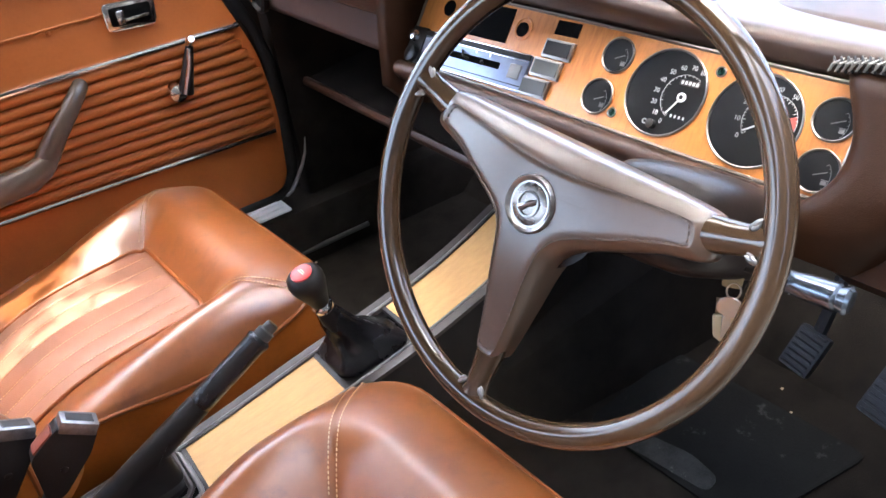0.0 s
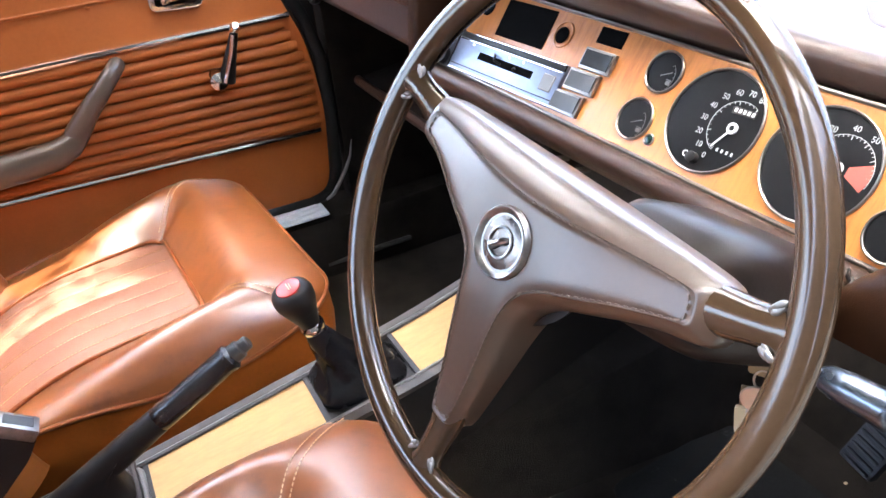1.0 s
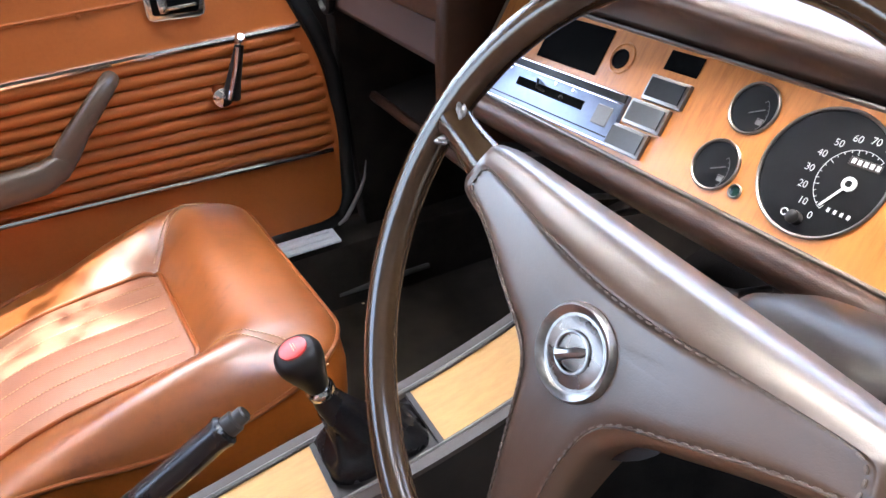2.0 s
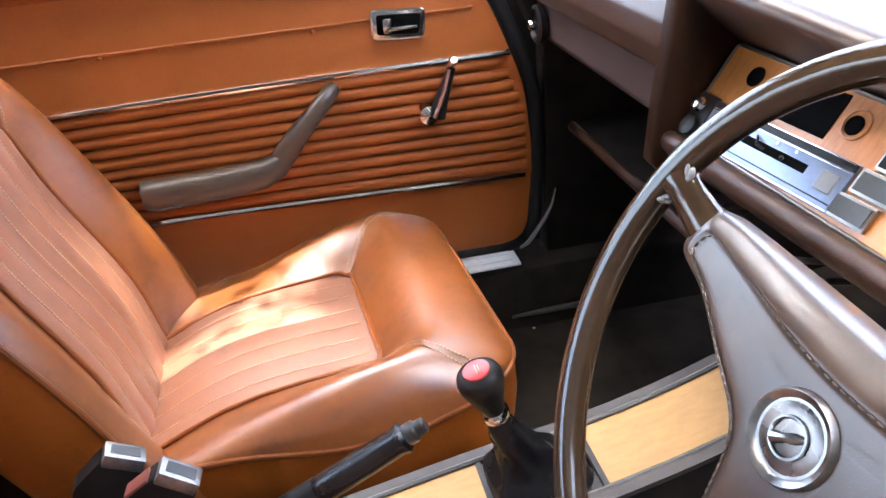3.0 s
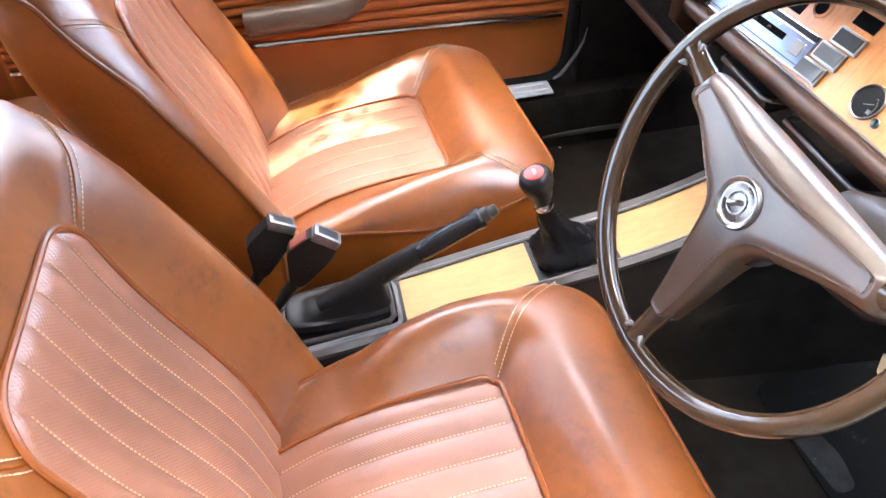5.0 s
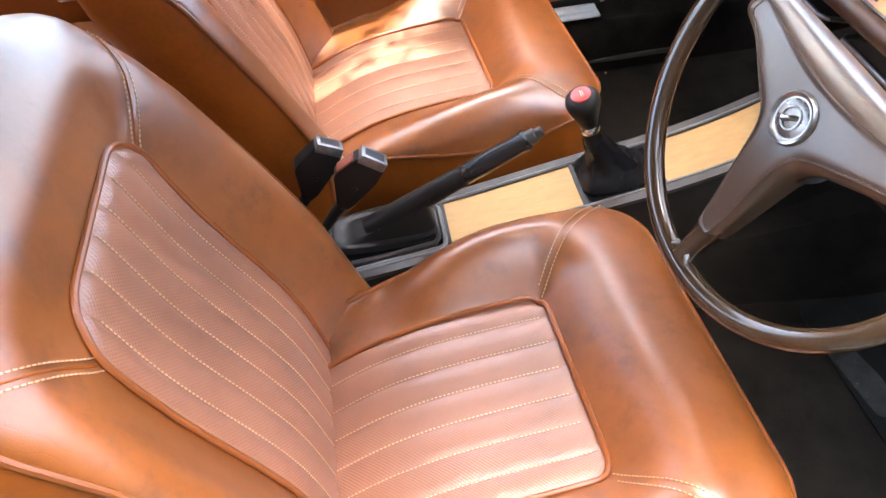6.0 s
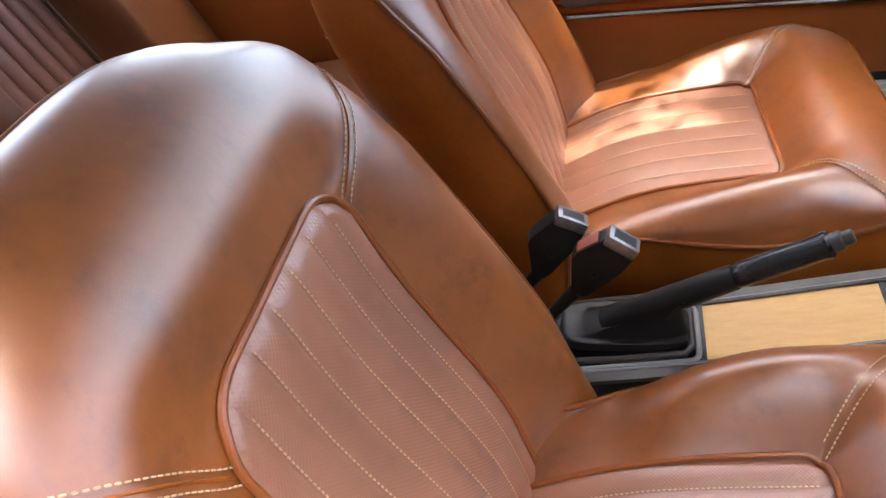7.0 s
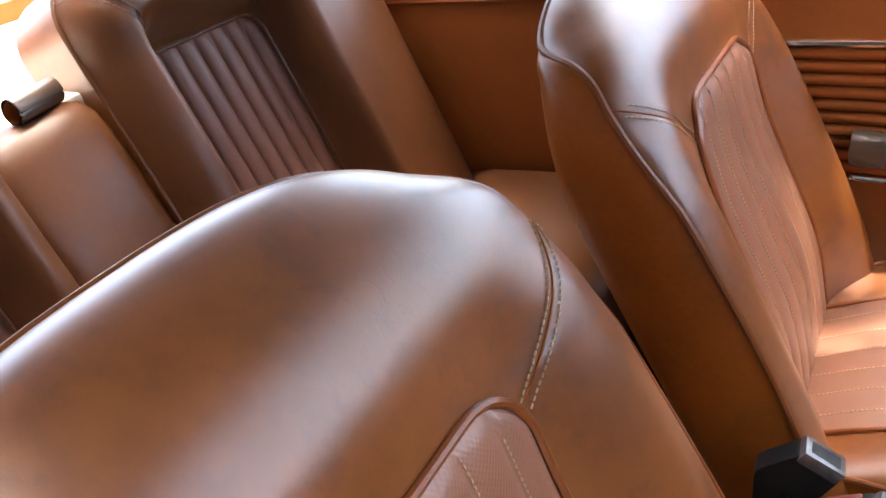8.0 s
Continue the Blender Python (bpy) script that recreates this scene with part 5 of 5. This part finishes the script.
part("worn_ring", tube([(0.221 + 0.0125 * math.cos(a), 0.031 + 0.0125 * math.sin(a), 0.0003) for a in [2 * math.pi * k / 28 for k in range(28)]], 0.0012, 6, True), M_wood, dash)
# openings are not cut: near-black plates paint the shade inside them
part("radio_opening", box((0.241, 0.0105, 0.0), (0.322, 0.051, 0.0012), 0.0004, 1), M_recess_shade, dash, "empty radio opening, its shade painted as a black plate")
part("square_opening", box((0.141, 0.0325, 0.0), (0.175, 0.0485, 0.0012), 0.0004, 1), M_recess_shade, dash, "empty switch opening, its shade painted as a black plate")
for u, v in ((0.159, 0.016), (0.166, -0.0065), (0.1735, -0.0295)):
    f = part("rocker_frame", box((u - 0.0205, v - 0.0105, 0.0), (u + 0.0205, v + 0.0105, 0.0045), 0.0015), M_bezel, dash, "chromed switch frame")
    part("rocker", loft([[(u + x, v - 0.0077, 0.004), (u + x, v + 0.0077, 0.004), (u + x, v + 0.0077, h), (u + x, v - 0.0077, h)] for x, h in ((-0.0172, 0.0056), (0.0, 0.0047), (0.0172, 0.0060))]), M_black if v > 0 else M_rocker, f)
heater = part("heater_panel", box((0.190, -0.040, 0.0), (0.372, 0.004, 0.005), 0.0015), M_radio, dash, "brushed metal heater panel")
part("top_band", box((0.190, -0.0035, 0.004), (0.372, 0.0035, 0.0062), 0.001), M_black, heater)
# slot drawn as a near-black bar for its inner shade
part("slot", box((0.232, -0.021, 0.004), (0.326, -0.013, 0.0056), 0.0004, 1), M_recess_shade, heater)
part("slide_wire", tube([(0.300, -0.010, 0.0055), (0.293, -0.012, 0.010), (0.290, -0.017, 0.011), (0.284, -0.018, 0.006)], 0.0014, 6), M_black, heater)
for v_, m in ((-0.0048, M_chrome), (0.0030, M_chrome), (-0.0335, M_black), (-0.0385, M_chrome)):
    part("edge_line", box((0.192, v_ - 0.0006, 0.0048), (0.370, v_ + 0.0006, 0.0067 if v_ > -0.01 else 0.0054), 0.0002, 1), m, heater)
part("slide_stub", tube([(0.262, -0.017, 0.005), (0.256, -0.019, 0.010)], 0.002, 6), M_black, heater)
part("button", box((0.198, -0.027, 0.004), (0.216, -0.010, 0.0062), 0.0008, 1), M_grey, heater)
for u in (0.25, 0.274, 0.34):
    part("stud", lathe([(0.0016, 0.005), (0.0013, 0.0065)], 8, Matrix.Translation((u, -0.008, 0))), M_chrome, heater)
end = part("end_panel", box((0.372, -0.040, 0.0), (0.400, 0.006, 0.006), 0.002), M_black, dash)
part("push_knob", lathe([(0.0075, 0.005), (0.008, 0.012), (0.006, 0.017), (0.001, 0.018)], 18, Matrix.Translation((0.387, -0.008, 0))), M_chrome, end)
part("socket", lathe([(0.010, 0.005), (0.010, 0.012), (0.007, 0.013)], 18, Matrix.Translation((0.384, -0.030, 0))), M_black, end)

# passenger side of the dashboard: upper pad, pale panel, shelf
glove = thing("passenger_dash", (0, 0, 0), "brown padded passenger dash with open parcel tray beneath", "dashboard")
part("upper_pad", extrude_y([(0.372, 0.778), (0.362, 0.784), (0.356, 0.81), (0.358, 0.836), (0.372, 0.852), (0.42, 0.860), (0.80, 0.875), (0.80, 0.80), (0.42, 0.775)], 0.13, 0.655, 0.004), M_dash, glove, smooth=60)
part("face_panel", extrude_y([(0.374, 0.780), (0.376, 0.728), (0.384, 0.716), (0.41, 0.716), (0.41, 0.78)], 0.13, 0.64, 0.003), M_dash_mauve, glove, "dull mauve-brown face panel", smooth=60)
part("tray_floor", extrude_y([(0.43, 0.555), (0.43, 0.562), (0.75, 0.60), (0.75, 0.59)], 0.06, 0.64), M_carpet, glove)
part("tray_lip", extrude_y([(0.428, 0.550), (0.424, 0.560), (0.430, 0.568), (0.438, 0.566), (0.44, 0.550)], 0.06, 0.64, 0.002), M_dash, glove)
# near-black sheet for the shade at the back of the tray
part("tray_back", box((0.72, -0.1, 0.55), (0.74, 0.64, 0.82), 0.002), M_recess_shade, glove)
vent = part("vent", lathe([(0.030, 0.0), (0.030, 0.010), (0.025, 0.013), (0.022, 0.006), (0.001, 0.004)], 28, Matrix.Translation((0.372, 0.585, 0.745)) @ pose(0, 0, 0, 0, -90, 0)), M_black, glove, "round black air vent")
part("vent_knob", lathe([(0.007, 0.004), (0.009, 0.012), (0.007, 0.018), (0.001, 0.020)], 18, Matrix.Translation((0.368, 0.585, 0.745)) @ pose(0, 0, 0, 0, -90, 0)), M_chrome, vent)
for y0, y1 in ((0.125, -0.005), (-0.05, -0.215)):
    part("tray_rail", tube([(0.47, y0 + 0.002, 0.618), (0.432, y0, 0.626), (0.424, y0 - 0.006, 0.627), (0.424, y1 + 0.01, 0.627), (0.432, y1, 0.626), (0.47, y1, 0.616)], 0.0035, 8), M_worn, glove, "thin bright metal rail")
    part("tray_front", box((0.428, y1 + 0.004, 0.585), (0.434, y0 - 0.004, 0.624), 0.001), M_black, glove)
structure("dash_top", extrude_y([(0.47, 0.78), (0.47, 0.82), (0.50, 0.84), (0.80, 0.86), (0.80, 0.78)], -0.66, 0.66, 0.004), M_dash, "padded dash top under the windscreen")
screen = tagged(part("window_2", loft([[(0.80, -0.62, 0.875), (0.80, 0.62, 0.875), (0.805, 0.62, 0.875), (0.805, -0.62, 0.875)], [(0.18, -0.52, 1.215), (0.18, 0.52, 1.215), (0.185, 0.52, 1.215), (0.185, -0.52, 1.215)]]), M_glass), "windscreen glass", "window", "", "structure")
screen.visible_shadow = False


# ---- pedals and mat ----
def pedal(at, w, h, label):
    p = thing("pedal", at, label, "pedal", "pedals")
    m = pose(0, 0, 0, 9, 32, 0)
    pad_ = part("pad", box((-0.008, -w / 2, -h / 2), (0.008, w / 2, h / 2), 0.005, 2, m), M_pedal, p)
    for k in range(7):
        z = -h / 2 + h * (k + 0.5) / 7
        part("pad_rib", box((-0.0115, -w / 2 + 0.004, z - 0.0022), (-0.007, w / 2 - 0.004, z + 0.0022), 0.001, 1, m), M_pedal, pad_)
    part("arm", tube([(0.015, -0.004, h / 2 - 0.015), (0.035, -0.006, h / 2 + 0.03), (0.10, -0.006, 0.24)], [0.009, 0.009, 0.007], 8), M_pedal, p)
    return p


pedal((0.60, -0.372, 0.378), 0.043, 0.060, "black rubber clutch or brake pedal with ribbed pad")
pedal((0.56, -0.512, 0.412), 0.074, 0.070, "black rubber ribbed brake pedal beside the column")
mat = thing("heel_mat", (0.56, -0.30, FLOOR + 0.001), "worn grey rubber heel mat on black carpet", "floor mat")
part("sheet", slab(rounded([(-0.135, 0.145), (-0.125, -0.12), (0.09, -0.155), (0.075, 0.155)], 0.02, 5), 0, 0.004, 0.001), M_mat, mat)
part("worn_patch", slab(rounded([(-0.134, 0.08), (-0.115, -0.055), (-0.085, -0.05), (-0.078, 0.0), (-0.09, 0.05), (-0.10, 0.085)], 0.012, 4), 0.0035, 0.0056, 0.0004), M_patch, mat, "pale worn patch")
for x, y in ((0.332, 0.540), (0.682, -0.303), (0.649, -0.340)):
    d = thing("paper_scrap", (x, y, FLOOR + 0.001), "tiny pale scrap of litter on the carpet", "litter", "carpet litter")
    part("scrap", slab(rounded([(-0.0024, -0.002), (0.0025, -0.0015), (0.002, 0.002), (-0.002, 0.002)], 0.0008, 2), 0, 0.001), M_fob, d)


# ---- rear seat ----
rear = thing("rear_seat", (0, 0, FLOOR), "leather rear bench, darkened for cabin shade, with bucket-shaped pleated backs", "car seat")
RS = radians(22)


def rear_at(y, l, n):
    return (-0.905 - l * math.sin(RS) + n * math.cos(RS), y, 0.44 + l * math.cos(RS) + n * math.sin(RS) - FLOOR)


def rear_bucket(yc, wa, wb):
    """One bucket of the bench: wa and wb are the bolsters' outer edges on either side of the insert's middle."""
    L, R = 0.54, 0.075

    def edge(s, l):
        d = min(s + wa, wb - s, L - l)
        e = min(s + wa, wb - s)
        if e < R and L - l < R:
            d = R - math.hypot(R - e, R - (L - l))
        return max(0, d)

    def shape(s, l):
        a = abs(s)
        side = smooth01((a - 0.104) / 0.042)
        up = smooth01((l - 0.412) / 0.05)
        k = 1 - (1 - side) * (1 - up)
        top = -0.02 + 0.086 * k + 0.008 * up
        q = abs(a - 0.108 - (l - 0.41) * 0.75)
        if l > 0.405:
            top -= 0.005 * math.exp(-(q / 0.008) ** 2)
        r = 0.055 + max(0.0, wb - 0.2) * 0.75 * smooth01(s / 0.2)
        return top * math.sqrt(max(0, 1 - (1 - min(edge(s, l) / r, 1)) ** 2))

    def outline(s):
        e = min(s + wa, wb - s)
        return L - R + math.sqrt(max(0, R * R - (R - e) ** 2)) if e < R else L

    def f(u, v):
        w = 0.5 - 0.5 * math.cos(math.pi * u)
        s = -wa + (wa + wb) * (0.6 * u + 0.4 * w)
        l = -0.06 + (outline(s) + 0.06) * (1 - (1 - v) ** 1.2)
        return rear_at(yc + s, l, shape(s, l))
    b = part("back_bucket", grid(80, 60, f), M_rear_leather_shaded, rear, "bolstered leather back, darkened for shade", smooth=80)

    def g(u, v):
        s = 0.108 * (2 * u - 1)
        end = 0.412 - 0.03 + math.sqrt(max(0, 0.03 ** 2 - max(0, abs(s) - 0.078) ** 2))
        l = -0.04 + (end + 0.04) * v
        q = (s / 0.216 + 0.5) * 7
        e = max(0, min(1, (0.108 - abs(s)) / 0.004, (end - l) / 0.006))
        return rear_at(yc + s, l, shape(s, l) + 0.001 + 0.007 * e * abs(math.sin(math.pi * (q - math.floor(q)))) ** 0.6)
    part("pleated_insert", grid(98, 24, g), M_rear_insert_shaded, b, "pleated insert, darkened for shade", smooth=80)
    line = [(-0.110, l) for l in (-0.03, 0.1, 0.2, 0.3, 0.37)] + [(-0.110 + 0.03 - 0.03 * math.cos(a), 0.384 + 0.030 * math.sin(a)) for a in [math.pi / 2 * k / 6 for k in range(7)]] + [(0, 0.414)]
    line += [(-s, l) for s, l in line[::-1][1:]]
    part("insert_piping", tube([rear_at(yc + s, l, shape(s, l) + 0.003) for s, l in line], 0.0030, 8), M_rear_leather_shaded, b)
    rows = []
    for sg in (-1, 1):
        for off in (-0.006, 0.006):
            rows.append([rear_at(yc + sg * (0.108 + (l - 0.41) * 0.75 + off), l, shape(sg * (0.108 + (l - 0.41) * 0.75 + off), l) + 0.0015) for l in [0.415 + 0.09 * k / 16 for k in range(17)]])
    part("seam_stitching", stitches(rows), M_dull_thread, b)["kind"] = "stuff"
    ol = [(-wa, l) for l in (-0.05, 0.1, 0.2, 0.3, 0.40)] + [(-wa + R - R * math.cos(a), L - R + R * math.sin(a)) for a in [math.pi / 2 * k / 8 for k in range(9)]]
    ol += [(wb - R + R * math.cos(a), L - R + R * math.sin(a)) for a in [math.pi / 2 * (8 - k) / 8 for k in range(9)]] + [(wb, l) for l in (0.40, 0.3, 0.2, 0.1, -0.05)]
    part("piping", tube([rear_at(yc + s, l, 0.0) for s, l in ol], 0.0035, 8), M_rear_leather_shaded, b)
    rows = [[rear_at(yc + s, l, -d) for s, l in ol] for d in (0.0, 0.05, 0.11)]
    m = len(ol)
    part("side_band", ([p for r in rows for p in r], [(j * m + i, j * m + i + 1, (j + 1) * m + i + 1, (j + 1) * m + i) for j in range(2) for i in range(m - 1)]), M_leather, b, "orange tan side band", smooth=80)


rear_bucket(0.229, 0.195, 0.365)
rear_bucket(-0.31, 0.28, 0.180)
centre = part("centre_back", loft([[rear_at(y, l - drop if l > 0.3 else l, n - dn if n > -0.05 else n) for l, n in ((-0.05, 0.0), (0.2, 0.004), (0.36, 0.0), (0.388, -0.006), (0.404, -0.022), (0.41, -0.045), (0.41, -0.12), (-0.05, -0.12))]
                                    for y, drop, dn in ((-0.124, 0.03, 0.02), (-0.119, 0.016, 0.009), (-0.105, 0.006, 0.003), (-0.08, 0.0, 0.0), (0.006, 0.0, 0.0), (0.018, 0.003, 0.002), (0.026, 0.010, 0.006), (0.031, 0.024, 0.016))]), M_rear_leather_shaded, rear, "plain leather centre back section", smooth=70)
part("cushion", loft([[(x, y, z - FLOOR) for x, z in ((-0.95, 0.30), (-0.95, 0.43), (-0.85, 0.455), (-0.70, 0.465), (-0.60, 0.455), (-0.565, 0.42), (-0.56, 0.36), (-0.57, 0.22))] for y in (-0.60, -0.585, -0.3, 0.0, 0.3, 0.585, 0.60)]), M_rear_leather_shaded, rear, smooth=70)
strap = thing("pull_strap", (-1.083, -0.030, 0.805), "folded dark brown leather strap on the rear seat top", "strap")
strap.rotation_euler = (0, 0, radians(14))
part("loop", loft([[(x, y, z) for x, z in [(0.013 * math.cos(a), 0.016 + 0.016 * math.sin(a)) for a in [2 * math.pi * q / 24 for q in range(24)]] + [(0.0095 * math.cos(a), 0.016 + 0.013 * math.sin(a)) for a in [2 * math.pi * (24 - q) / 24 for q in range(24)]]] for y in (-0.036, -0.034, 0.034, 0.036)], False), M_brown, strap, smooth=60)
part("lining", loft([[(0.0092 * math.cos(a), y, 0.016 + 0.0127 * math.sin(a)) for a in [2 * math.pi * q / 24 for q in range(24)]] for y in (-0.0365, 0.0365)], False), M_leather, strap, "orange tan inner face")
quarter = thing("rear_side_trim", (-0.9, 0.635, FLOOR), "tan vinyl rear quarter trim panel", "trim panel")
part("panel", box((-0.62, -0.010, 0.0), (0.26, 0.018, 0.60), 0.006), M_quarter, quarter)
part("welt", tube([(-0.6, -0.012, 0.525), (0.25, -0.012, 0.545)], 0.003, 6), M_quarter, quarter)
part("upper_roll", tube([(-0.6, 0.0, 0.61), (0.26, 0.0, 0.62)], 0.022, 12), M_quarter, quarter)
